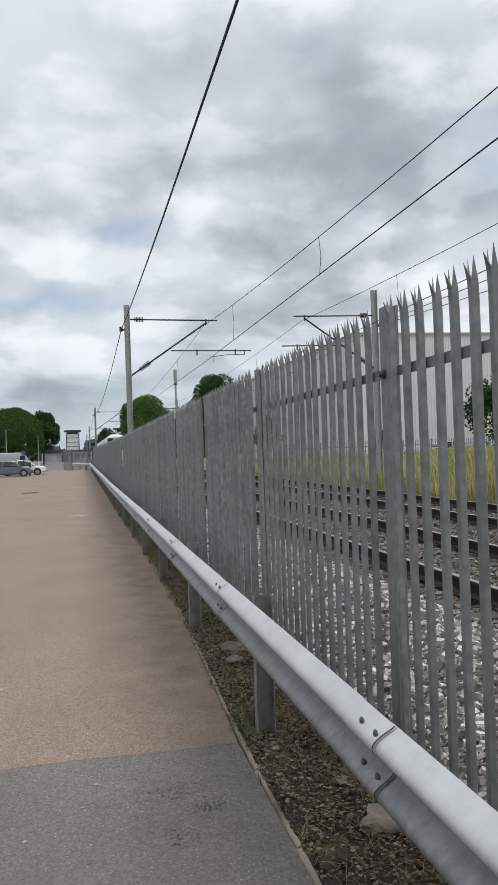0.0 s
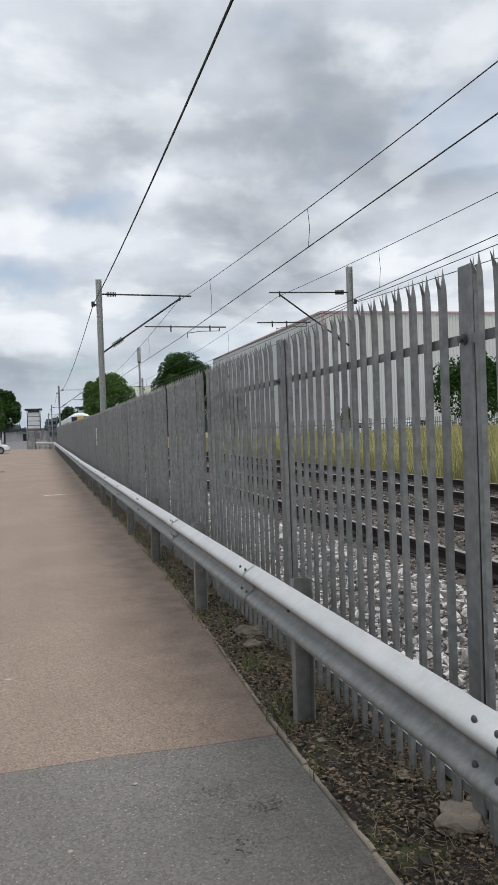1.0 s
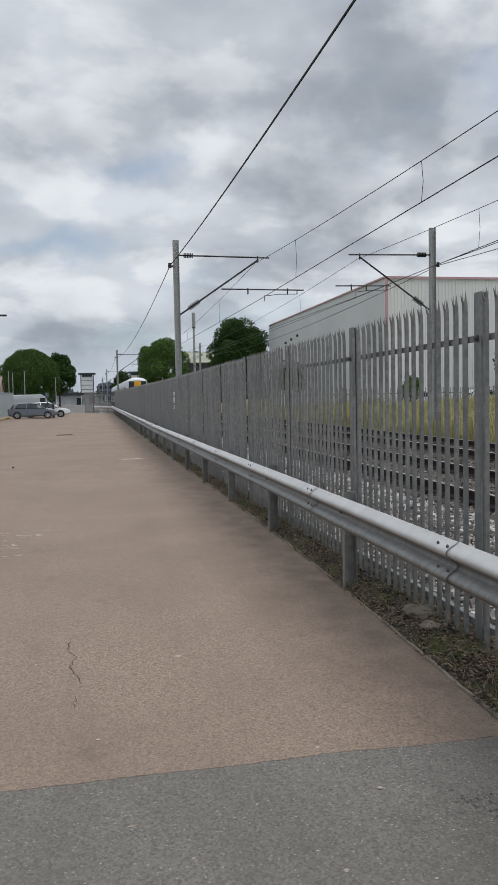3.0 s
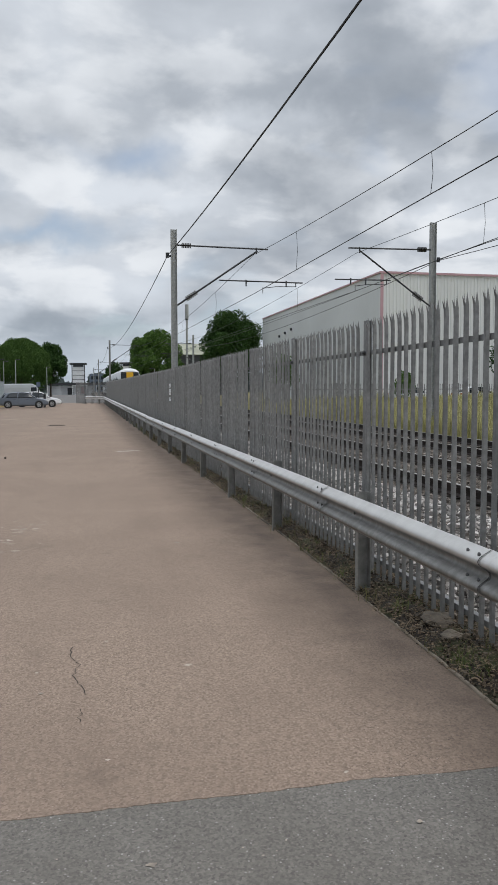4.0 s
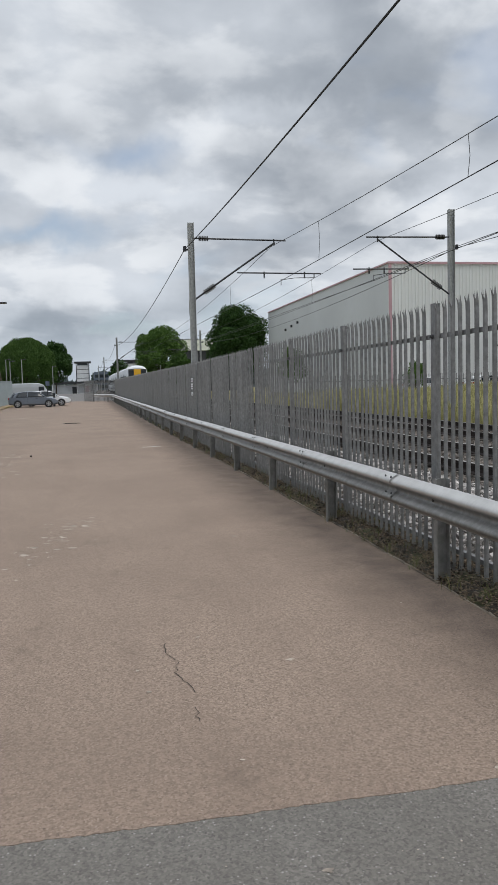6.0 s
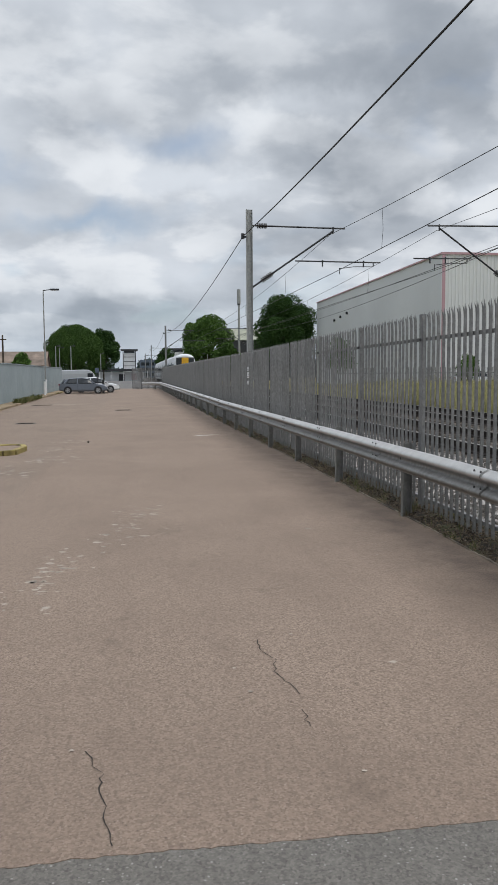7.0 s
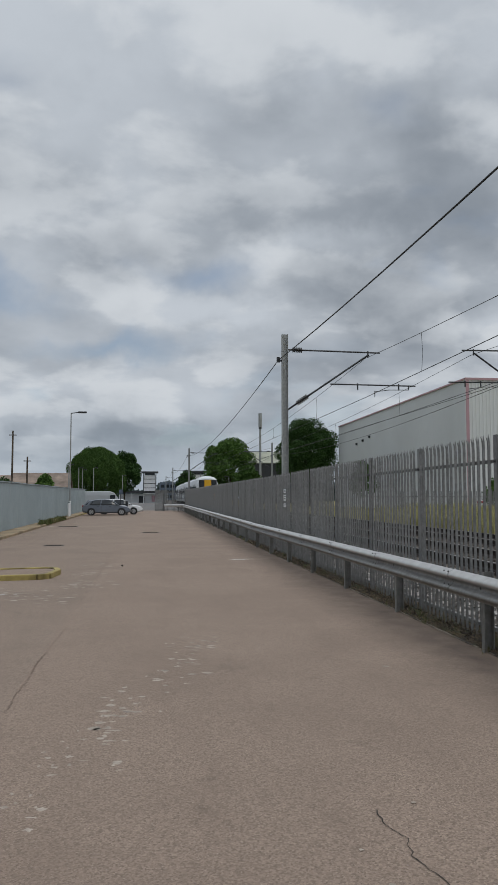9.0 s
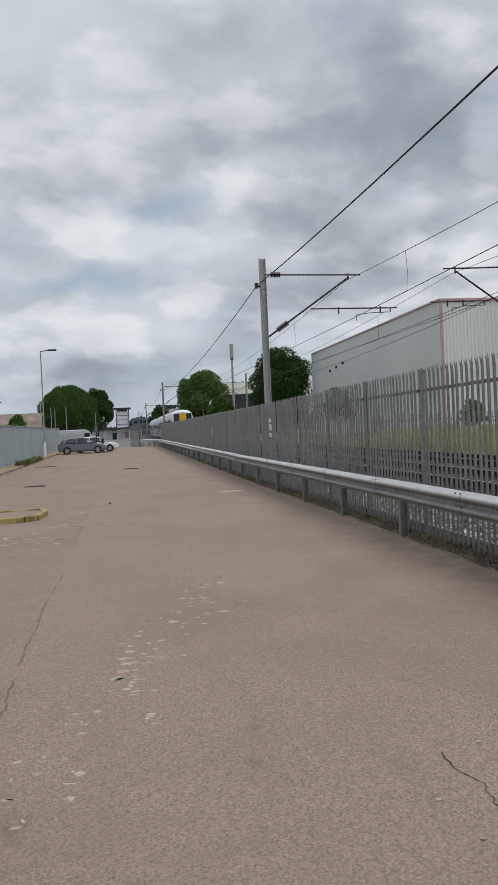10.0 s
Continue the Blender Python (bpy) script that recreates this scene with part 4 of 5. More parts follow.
tree("tree", "small dark tree behind the far masts", 5.0, 192, 9.0, 2.6, 0.28, M_LEAFD, 18, 3500, 0.1)
tree("tree", "dark green tree at the edge of the warehouse yard", 34.3, 57.5, 7.0, 3.5, 0.15, M_LEAFD, 21, 10000, 0.06)
tree("bush", "dark green bush at the edge of the warehouse yard", 23.6, 60, 2.9, 1.0, 0.10, M_LEAF, 22, 2200, 0.05)
tree("bush", "scrubby bush at the foot of the warehouse", 20.7, 89, 6.0, 1.8, 0.12, M_LEAF, 25, 3500, 0.05)
tree("tree", "small thin tree behind the hoarding", -19.6, 119, 6.2, 1.3, 0.22, M_LEAF, 27, 1600, 0.3)
tree("bush", "dark hedge bush behind the hoarding", -26.0, 121, 5.2, 2.6, 0.22, M_LEAFD, 28, 3500, 0.1)

# low distant woods and roofs on the horizon
for i, (x0, x1, yy, hh) in enumerate(((-160, -3, 526, 10.5), (3, 65, 625, 15), (62, 240, 425, 11))):
    gen = np.random.default_rng(40 + i)
    nn = 5000
    pos = np.stack([gen.uniform(x0, x1, nn), yy + gen.uniform(-8, 8, nn), np.zeros(nn)], -1)
    cap = np.array([hh * (0.75 + 0.35 * noise.noise((p[0] * 0.05, i, 0)) + 0.15 * noise.noise((p[0] * 0.25, i, 3))) for p in pos])
    pos[:, 2] = cap * gen.uniform(0, 1, nn) ** 0.6
    u = gen.normal(size=(nn, 3)) * 1.3
    w = gen.normal(size=(nn, 3)) * 1.3
    pts = np.stack([pos - u, pos + w, pos + u, pos - w], 1)
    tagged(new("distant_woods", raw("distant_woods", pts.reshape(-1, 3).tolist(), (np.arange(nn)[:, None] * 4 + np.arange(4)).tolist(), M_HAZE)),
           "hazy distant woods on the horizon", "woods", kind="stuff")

# ---------------------------------------------------------------- warehouse
wh = thing("warehouse", "large pale grey warehouse with faded red trim", "warehouse", pose(0, 0, 0.6))
X0, X1, Y0, Y1, HT = 23.8, 78.0, 66.0, 113.4, 11.82
part("side_wall", boxm(X0, X0 + 0.25, Y0 + 0.254, Y1, 0, HT), M_CLADG, wh, "plain grey side cladding")
rib = []
nrib = int((X1 - X0) / 0.333)
for i in range(nrib):
    a = X0 + i * 0.333
    rib += [(a, 0.0), (a + 0.19, 0.0), (a + 0.22, -0.035), (a + 0.30, -0.035)]
rib += [(X1, 0.0)]
outline = [(a, Y0 + b) for a, b in rib] + [(X1, Y0 + 0.25), (X0, Y0 + 0.25)]
part("front_wall", prism(outline, (0, HT), "z"), M_CLAD, wh, "white ribbed front cladding")
part("back_wall", boxm(X0, X1, Y1 - 0.25 + 0.26, Y1 + 0.26, 0, HT), M_CLADG, wh)
part("end_wall", boxm(X1 + 0.004, X1 + 0.25, Y0, Y1, 0, HT), M_CLADG, wh)
part("roof", boxm(X0 + 0.26, X1 - 0.01, Y0 + 0.26, Y1 - 0.01, HT - 0.5, HT - 0.2), M_CLADG, wh)
part("eaves_trim", boxm(X0 - 0.12, X1, Y0 - 0.16, Y0 - 0.075, HT - 0.09, HT + 0.1), M_PINK, wh, "faded red eaves trim")
part("verge_trim", boxm(X0 - 0.12, X0 - 0.004, Y0 - 0.07, Y1, HT - 0.04, HT + 0.1), M_PINK, wh, "faded red edge trim")
part("corner_trim", boxm(X0 - 0.06, X0 + 0.22, Y0 - 0.14, Y0 - 0.075, 0, HT - 0.124), M_PINK, wh, "faded red corner trim")
for q in range(3):
    part("wall_vent", boxm(X0 - 0.2, X0 - 0.004, 103 - 3.1 * q, 103.35 - 3.1 * q, 8.4 + 0.25 * q, 8.7 + 0.25 * q), M_DARK, wh, "small dark wall vent")
yard = boxm(21.0, 90, 55.5, 65.8, 0.55, 0.63)
tagged(part("yard", yard, M_FAR_ROAD), "grey yard in front of the warehouse", "yard", kind="structure")
yfence = thing("yard_fence", "low grey steel fence round the warehouse yard", "fence", pose(0, 55.0, 0.35))
for i in range(22):
    part("post", boxm(11 + 2.5 * i, 11.08 + 2.5 * i, 0, 0.08, 0, 2.0), M_POST, yfence)
slat_me = mesh_of(boxm(0, 0.05, 0.02, 0.04, 0.05, 1.95), "slat", M_POST)
rail_me = mesh_of(boxm(0.08, 2.5, 0.04, 0.07, -0.03, 0.03), "fence_rail", M_POST)
for i in range(21):
    for j in range(12):
        part("slat", slat_me, None, yfence, m=pose(11.15 + 2.5 * i + j * 0.2, 0, RNG.uniform(-0.01, 0.01)))
    for z in (0.43, 1.53):
        part("fence_rail", rail_me, None, yfence, m=pose(11 + 2.5 * i, 0, z))

# ---------------------------------------------------------------- houses, shed, station


def gable_house(label, x0, x1, y0, y1, eaves, ridge, wall_m, roof_m, name="house", windows=0):
    h = thing(name, label, name, pose(0, 0, land_z(x0) if x0 > 0.3 else -0.36))
    ym = (y0 + y1) / 2
    bm = bmesh.new()
    lo = [(x0, y0, 0), (x1, y0, 0), (x1, y1, 0), (x0, y1, 0)]
    hi = [(x0, y0, eaves), (x1, y0, eaves), (x1, y1, eaves), (x0, y1, eaves)]
    v = [bm.verts.new(p) for p in lo + hi + [(x0, ym, ridge), (x1, ym, ridge)]]
    for q in ((0, 1, 5, 4), (2, 3, 7, 6), (1, 2, 6, 9, 5), (3, 0, 4, 8, 7), (4, 5, 9, 8), (6, 7, 8, 9), (3, 2, 1, 0)):
        bm.faces.new([v[i] for i in q])
    part("wall", bm, wall_m, h)
    for s, ya in ((0, y0), (1, y1)):
        d = -0.35 if s == 0 else 0.35
        slope = (ridge - eaves) / abs(ym - ya)
        ze = eaves - 0.35 * slope
        bm = bmesh.new()
        rows = [(x0 - 0.3, ya + d, ze), (x1 + 0.3, ya + d, ze), (x1 + 0.3, ym, ridge), (x0 - 0.3, ym, ridge)]
        a = [bm.verts.new((p[0], p[1], p[2] + 0.02)) for p in rows]
        b = [bm.verts.new((p[0], p[1], p[2] + 0.2)) for p in rows]
        for q in range(4):
            bm.faces.new((a[q], a[(q + 1) % 4], b[(q + 1) % 4], b[q]))
        bm.faces.new(b)
        bm.faces.new(a[::-1])
        part("roof", bm, roof_m, h)
    for i in range(windows):
        xx = x0 + (x1 - x0) * (i + 0.5) / windows
        w = part("window", boxm(xx - 0.6, xx + 0.6, y0 - 0.06, y0 - 0.004, eaves - 1.7, eaves - 0.5), M_WHITE, h)
        part("pane", boxm(xx - 0.5, xx + 0.5, y0 - 0.07, y0 - 0.062, eaves - 1.6, eaves - 0.6), M_GLASS, w)
    return h


gable_house("pale brick house with brown tiled roof", -30.2, -19.7, 152, 160, 4.4, 6.9, M_BRICK, M_TILE, windows=4)
gable_house("pale brick house with brown tiled roof", -44.5, -31.6, 157, 165, 4.2, 6.6, M_BRICK, M_TILE, windows=4)
gable_house("shed with pale green roof and dark gable", 19.4, 34.0, 187, 203, 9.8, 12.7, M_DARK, M_GREENROOF, "shed")


def lift_tower(x, y):
    t = thing("lift_tower", "white station lift tower with dark flat roof", "lift tower", pose(x, y, 0.6 if x > 9 else 0.29), "lift towers")
    part("shaft", boxm(-2.1, 2.1, -1.8, 1.8, 0, 10.1), M_WHITE, t, "white panelled shaft")
    part("roof", boxm(-3.1, 3.1, -2.6, 2.6, 10.9, 11.5, 0.05), M_DARK, t, "dark flat roof")
    part("lantern", boxm(-1.9, 1.9, -1.6, 1.6, 10.1, 10.9), M_GLASS, t)
    for sx in (-2.25, 2.25):
        part("corner_post", boxm(sx - 0.14, sx + 0.14, -2.1, -1.85, 0, 10.9), M_DARK, t)
    for z in (5.4, 7.0, 8.6):
        part("band", boxm(-2.1, 2.1, -1.87, -1.804, z, z + 0.16), M_DARK, t)


lift_tower(-4.1, 293)
lift_tower(13.8, 293)
stn = thing("station_building", "low white station building with dark canopy", "station", pose(-4.9, 283, 0.29))
part("wall", boxm(-10, 6, 0, 6, 0, 3.2), M_WHITE, stn)
part("canopy", boxm(-16, 9, -3, 7, 3.5, 4.2, 0.05), M_DARK, stn, "dark flat canopy")
for i in range(6):
    part("canopy_post", boxm(-14 + 4.2 * i, -13.8 + 4.2 * i, -2.6, -2.4, 0, 3.5), M_WHITE, stn)
part("door", boxm(-3, -1, -0.06, -0.004, 0, 2.4), M_DARK, stn)
part("red_panel", boxm(1.5, 3.2, -0.06, -0.004, 0.4, 2.6), M_PINK, stn)
off = thing("office_building", "blue-grey glazed office building in the distance", "building", pose(10, 405, 0.0))
part("wall", boxm(-9, 16, 0, 12, 0, 10.2), M_PIER, off)
for r in range(3):
    for i in range(10):
        part("window", boxm(-8.4 + 2.4 * i, -6.6 + 2.4 * i, -0.1, -0.004, 2.0 + 2.7 * r, 3.6 + 2.7 * r), M_GLASS, off)

# ---------------------------------------------------------------- posts and lamps


def street_lamp(x, y, h, arm, label, r=0.075, z=0.0):
    t = thing("street_lamp", label, "lamp", pose(x, y, z))
    part("column", tubem([(0, 0, 0), (0, 0, 1.4), (0, 0, h)], r, 10, r * 0.6), M_MAST, t)
    part("base", tubem([(0, 0, 0), (0, 0, 1.3)], r * 1.35, 10), M_WHITE, t)
    part("arm", tubem([(0, 0, h - 0.05), (arm * 0.5, 0, h + 0.05)], r * 0.5, 8), M_DARK, t)
    bm = boxm(arm * 0.45, arm, -0.14, 0.14, h - 0.02, h + 0.12, 0.03)
    part("lamp_head", bm, M_DARK, t, "flat dark lamp head")
    part("lens", boxm(arm * 0.5, arm * 0.95, -0.1, 0.1, h - 0.035, h - 0.022), M_LAMPG, t)
    return t


street_lamp(-11.02, 69.5, 9.02, 1.35, "tall grey car park street lamp", z=0.26)
street_lamp(-11.02, 21.0, 9.02, 1.15, "tall grey car park street lamp at the hoarding", z=0.085)
street_lamp(-23.5, 79.0, 9.6, 1.15, "tall grey street lamp behind the hoarding", z=-0.36)
for x, yy, h in ((-16.3, 121, 6.9), (-15.0, 123, 6.5), (-14.6, 125, 6.3), (-13.3, 131, 6.8), (-9.3, 152, 6.2)):
    street_lamp(x, yy, h, 0.7, "short white lamp column behind the hoarding", 0.1)
for i in range(6):
    street_lamp(9.6 + 1.2 * (i % 2), 136 + 13 * i, 5.6, -0.9, "white platform lamp column", 0.07)
for x, yy, h in ((-22.8, 110, 11.05), (-20.8, 110, 7.5)):
    p = thing("telegraph_pole", "dark wooden telegraph pole", "pole", pose(x, yy, -0.35))
    part("pole", tubem([(0, 0, 0), (0, 0, h + 0.35)], 0.16, 10, 0.11), M_BARK, p)
    part("crossarm", boxm(-0.5, 0.5, -0.06, 0.06, h - 0.3, h - 0.18), M_BARK, p)
cell = thing("phone_mast", "slim grey mobile phone mast with antenna shroud", "mast", pose(17.8, 155, 0.45))
part("column", tubem([(0, 0, 0), (0, 0, 15.6)], 0.27, 14, 0.2), M_MAST, cell)
part("shroud", tubem([(0, 0, 15.6), (0, 0, 15.7), (0, 0, 18.3), (0, 0, 18.4)], 0.36, 16), M_MAST, cell, "pale cylindrical antenna shroud")
part("collar", tubem([(0, 0, 15.3), (0, 0, 15.6)], 0.3, 14), M_DARK, cell)
post = thing("sign_post", "dark blue parking sign post beside the cars", "sign", pose(-6.85, 75.9, rise(75.9)))
part("pole", tubem([(0, 0, 0), (0, 0, 2.35)], 0.045, 8), M_DARK, post)
part("board", boxm(-0.18, 0.18, -0.09, -0.06, 1.95, 2.4), M_PIER, post)
meter = thing("ticket_machine", "dark pay and display ticket machine", "machine", pose(-6.3, 76.0, rise(76.0)))
part("case", boxm(-0.11, 0.11, -0.11, 0.11, 0, 1.3, 0.03), M_DARK, meter)
part("screen", boxm(-0.08, 0.08, -0.118, -0.112, 1.0, 1.15), M_GLASS, meter)

# ---------------------------------------------------------------- hoarding and kerbs along the car park
hoard = thing("hoarding_wall", "long grey-blue painted ribbed sheet hoarding", "hoarding", kind="structure")
A, B = Vector((-11.25, -12.0, 0)), Vector((-11.4, 92.0, 0))
along = (B - A).normalized()
turn_h = -math.degrees(math.atan2(along.x, along.y))
nb = int((B - A).length / 2.44)
sheet = []
for q in range(12):
    a = 0.004 + q * 0.2027
    sheet += [(0.0, a), (0.0, a + 0.12), (0.022, a + 0.14), (0.022, a + 0.185)]
sheet += [(0.0, 2.436), (-0.03, 2.436), (-0.03, 0.004)]
pan = mesh_of(prism(sheet, (0.03, 2.50), "z"), "panel", M_HOARD)
cap_me = mesh_of(boxm(-0.05, 0.05, 0, 2.44, 2.502, 2.55), "capping", M_HOARD)
for i in range(nb):
    m = Matrix.Translation(A + along * 2.44 * i + Vector((RNG.uniform(-0.015, 0.015), 0, rise(A.y + 2.44 * i) + RNG.uniform(-0.015, 0.015)))) @ Matrix.Rotation(radians(turn_h + RNG.uniform(-0.25, 0.25)), 4, "Z") @ pose(0, 0, 0, 0, RNG.uniform(-0.4, 0.4))
    part("panel", pan, None, hoard, m=m)
    part("capping", cap_me, None, hoard, m=m)
bank = thing("planted_kerb", "pale dusty kerbed strip below the hoarding", "kerb", kind="structure")
kme = mesh_of(boxm(-0.07, 0.07, 0.004, 0.91, -0.2, 0.11, 0.02), "kerb_stone", M_YKERB)
kme2 = mesh_of(boxm(-0.07, 0.07, 0.004, 0.91, -0.2, 0.11, 0.02), "kerb_stone", M_TAN)
K0, K1 = Vector((-10.22, 16.0, 0)), Vector((-10.5, 86.0, 0))
kdir = (K1 - K0).normalized()
kturn = -math.degrees(math.atan2(kdir.x, kdir.y))
for i in range(76):
    p = K0 + kdir * (0.914 * i) + Vector((RNG.uniform(-0.012, 0.012), 0, RNG.uniform(-0.012, 0.008)))
    p.z += rise(p.y)
    part("kerb_stone", kme if i > 60 else kme2, None, bank, m=Matrix.Translation(p) @ Matrix.Rotation(radians(kturn), 4, "Z"))
for ya, yb in ((16.0, SLOPE_Y), (SLOPE_Y, 86.0)):
    xa, xb = (K0.lerp(K1, (q - 16.0) / 70.0).x - 0.072 for q in (ya, yb))
    strip = prism([(-11.22, ya), (xa, ya), (xb, yb), (-11.36, yb)], (-0.2, 0.09), "z")
    for v in strip.verts:
        v.co.z += rise(v.co.y)
    part("soil", strip, M_TAN, bank, "pale dusty concrete strip")
marker = thing("marker_post", "short white marker post on the kerbed strip", "post", pose(-10.8, 66.5, 0.09 + rise(66.5)))
part("post", tubem([(0, 0, 0), (0, 0, 1.15)], 0.09, 10), M_WHITE, marker)
part("cap", tubem([(0, 0, 1.15), (0, 0, 1.22)], 0.1, 10), M_PIER, marker, "dark blue cap")
roots = []
for _ in range(1800):
    p = K0 + kdir * (32 + 11 * RNG.random())
    roots.append((p.x + RNG.uniform(-0.45, 0.2), p.y, 0.07 + rise(p.y)))
hs = np.array([RNG.uniform(0.06, 0.3) * (1 + 0.8 * noise.noise((r[1] * 0.5, 0, 0))) for r in roots])
tagged(new("kerb_weeds", blades("kerb_weeds", np.array(roots), np.abs(hs), NP.uniform(0.01, 0.02, len(hs)), 0.8, M_WEED)), "green weeds growing over the kerb", "weeds", kind="stuff")

island = thing("kerb_island", "low parking island with worn yellow painted kerb", "kerb", kind="structure")
corners = [Vector(c) for c in ((-7.9, 16.95, 0), (-7.65, 16.77, 0), (-6.52, 16.95, 0), (-6.30, 17.15, 0), (-6.20, 18.15, 0), (-6.32, 18.65, 0), (-6.52, 18.75, 0), (-7.65, 18.55, 0), (-7.9, 18.35, 0), (-7.9, 16.95, 0))]
for a, b in zip(corners, corners[1:]):
    nseg = max(1, round((b - a).length / 0.9))
    for i in range(nseg):
        p, q = a.lerp(b, i / nseg), a.lerp(b, (i + 1) / nseg)
        dd = q - p
        me = boxm(-0.065, 0.065, 0.0, dd.length - 0.004, -0.2, 0.115, 0.02)
        part("kerb_stone", me, M_YKERB, island, m=Matrix.Translation(p) @ Matrix.Rotation(-math.atan2(dd.x, dd.y), 4, "Z"))
part("infill", prism([(c.x, c.y) for c in corners[:-1]], (-0.2, 0.085), "z"), M_RED, island, "reddish asphalt infill")

# ---------------------------------------------------------------- marks on the road


def ribbon(points, width, z=0.004, bm=None):
    """A thin jagged strip on the ground along points."""
    bm = bm or bmesh.new()
    prev = None
    for i in range(len(points) - 1):
        a, b = Vector(points[i]), Vector(points[i + 1])
        steps = max(2, int((b - a).length / 0.035))
        for s in range(steps + (i == len(points) - 2)):
            p = a.lerp(b, s / steps)
            d = (b - a).normalized()
            nrm = Vector((-d.y, d.x))
            p = p + nrm * RNG.uniform(-0.016, 0.016)
            w = width * RNG.uniform(0.25, 1.0)
            cur = (bm.verts.new((*(p + nrm * w), z)), bm.verts.new((*(p - nrm * w), z)))
            if prev:
                bm.faces.new((prev[0], prev[1], cur[1], cur[0]))
            prev = cur
    return bm


for pts, w in (([(-2.83, 3.84), (-2.85, 3.68), (-2.79, 3.47), (-2.835, 3.27), (-2.775, 3.05), (-2.77, 2.92)], 0.004),
               ([(-2.78, 2.72), (-2.79, 2.60), (-2.775, 2.53)], 0.0035),
               ([(-3.87, 2.44), (-3.85, 2.33), (-3.80, 2.21), (-3.81, 2.06), (-3.77, 1.86), (-3.735, 1.66)], 0.0036)):
    tagged(part("crack", ribbon(pts, w), M_CRACK), "dark jagged crack in the asphalt", "crack", "asphalt cracks", "structure")
bm = bmesh.new()
y = 4.6
while y < 24.0:
    length, x = RNG.uniform(0.4, 1.8), -5.27 + 0.05 * noise.noise((y * 0.5, 3.0, 0))
    ribbon([(x, y), (x + RNG.uniform(-0.03, 0.03), y + length * 0.5), (x + RNG.uniform(-0.02, 0.02), y + length)], RNG.uniform(0.004, 0.011), 0.004, bm)
    y += length + RNG.uniform(0.05, 0.7)
tagged(part("tar_seam", bm, M_SEAM), "old dark tar seam in the road", "seam", "asphalt cracks", "structure")


OIL = ((-0.93, 1.01, 0.08), (-0.99, 0.47, 0.07), (-0.80, 0.78, 0.04))


def blotch(bm, x, y, a, b, turn, z=0.0015):
    c, s = math.cos(turn), math.sin(turn)
    vs = []
    n3 = 18
    for i in range(n3):
        t = 2 * math.pi * i / n3
        r = 0.85 + 0.6 * noise.noise((x * 7 + math.cos(t) * 1.3, y * 7 + math.sin(t) * 1.3, 0)) + RNG.uniform(-0.10, 0.10)
        u, v = a * r * math.cos(t), b * r * math.sin(t)
        vs.append(bm.verts.new((x + c * u - s * v, y + s * u + c * v, z)))
    bm.faces.new(vs)


bm = bmesh.new()
worn = [(-3.48, 9.14), (-3.66, 8.69), (-3.75, 7.71), (-4.0, 7.31), (-4.29, 6.25), (-4.37, 5.72), (-4.53, 5.23), (-4.67, 4.71), (-4.89, 4.29), (-4.91, 3.92)]
for x, y in worn:
    for _ in range(13 if y > 5 else 8):
        big_one = 0.75 if y > 5.4 else 0.5
        blotch(bm, x + RNG.gauss(0, 0.12), y + RNG.gauss(0, 0.3), big_one * RNG.uniform(0.014, 0.09), big_one * RNG.uniform(0.012, 0.06), RNG.uniform(-0.3, 0.3))
for x, y in ((-5.43, 16.4), (-5.3, 20.5), (-6.6, 14.1), (-6.8, 14.5), (-6.1, 13.8), (-5.6, 13.2), (-5.4, 15.7), (-5.45, 18.2)):
    for _ in range(14):
        blotch(bm, x + RNG.gauss(0, 0.3), y + RNG.gauss(0, 0.4), RNG.uniform(0.02, 0.11), RNG.uniform(0.015, 0.06), 0.1)
for _ in range(30):
    blotch(bm, RNG.uniform(-4.6, -0.9), RNG.uniform(-1.2, 9), RNG.uniform(0.004, 0.02), RNG.uniform(0.004, 0.02), RNG.uniform(0, 3), 0.005)
blotch(bm, -1.67, 7.5, 0.035, 0.04, 0)
blotch(bm, -2.09, 3.31, 0.03, 0.02, 0)
blotch(bm, -1.73, 0.65, 0.014, 0.010, 0.2)
blotch(bm, -2.51, 1.15, 0.022, 0.016, 0.2)
tagged(part("worn_paint", bm, M_PAINT), "faded worn white paint spots on the road", "paint", kind="stuff")
bm = bmesh.new()
for sx, sy, sr in OIL:
    for _ in range(90):
        blotch(bm, sx + RNG.gauss(0, sr * 1.2), sy + RNG.gauss(0, sr), RNG.uniform(0.002, 0.010), RNG.uniform(0.002, 0.007), RNG.uniform(0, 3))
tagged(part("oil_stain", bm, M_STAIN), "dark speckled oil stains on the tarmac", "stain", kind="stuff")
chip_rng = random.Random(77)
bm = bmesh.new()
for _ in range(220):
    cx, cy = chip_rng.uniform(-4.4, -0.7), chip_rng.uniform(-1.0, 1.25)
    cr = 0.002 + 0.006 * chip_rng.random() ** 3
    ring = [2 * math.pi * k / 6 + chip_rng.uniform(-0.3, 0.3) for k in range(6)]
    bm.faces.new([bm.verts.new((cx + cr * 1.4 * math.cos(t), cy + cr * math.sin(t), 0.0025)) for t in ring])
tagged(part("pale_chip", bm, M_PAINT), "tiny pale stone chips in the dark tarmac", "stone chips", kind="stuff")
bm = bmesh.new()
blotch(bm, -1.55, 22.0, 0.30, 0.11, 0.0)
blotch(bm, -1.28, 22.08, 0.20, 0.09, 0.05, 0.004)
tagged(part("road_line", bm, M_LINE), "short worn white road line", "road marking", kind="structure")
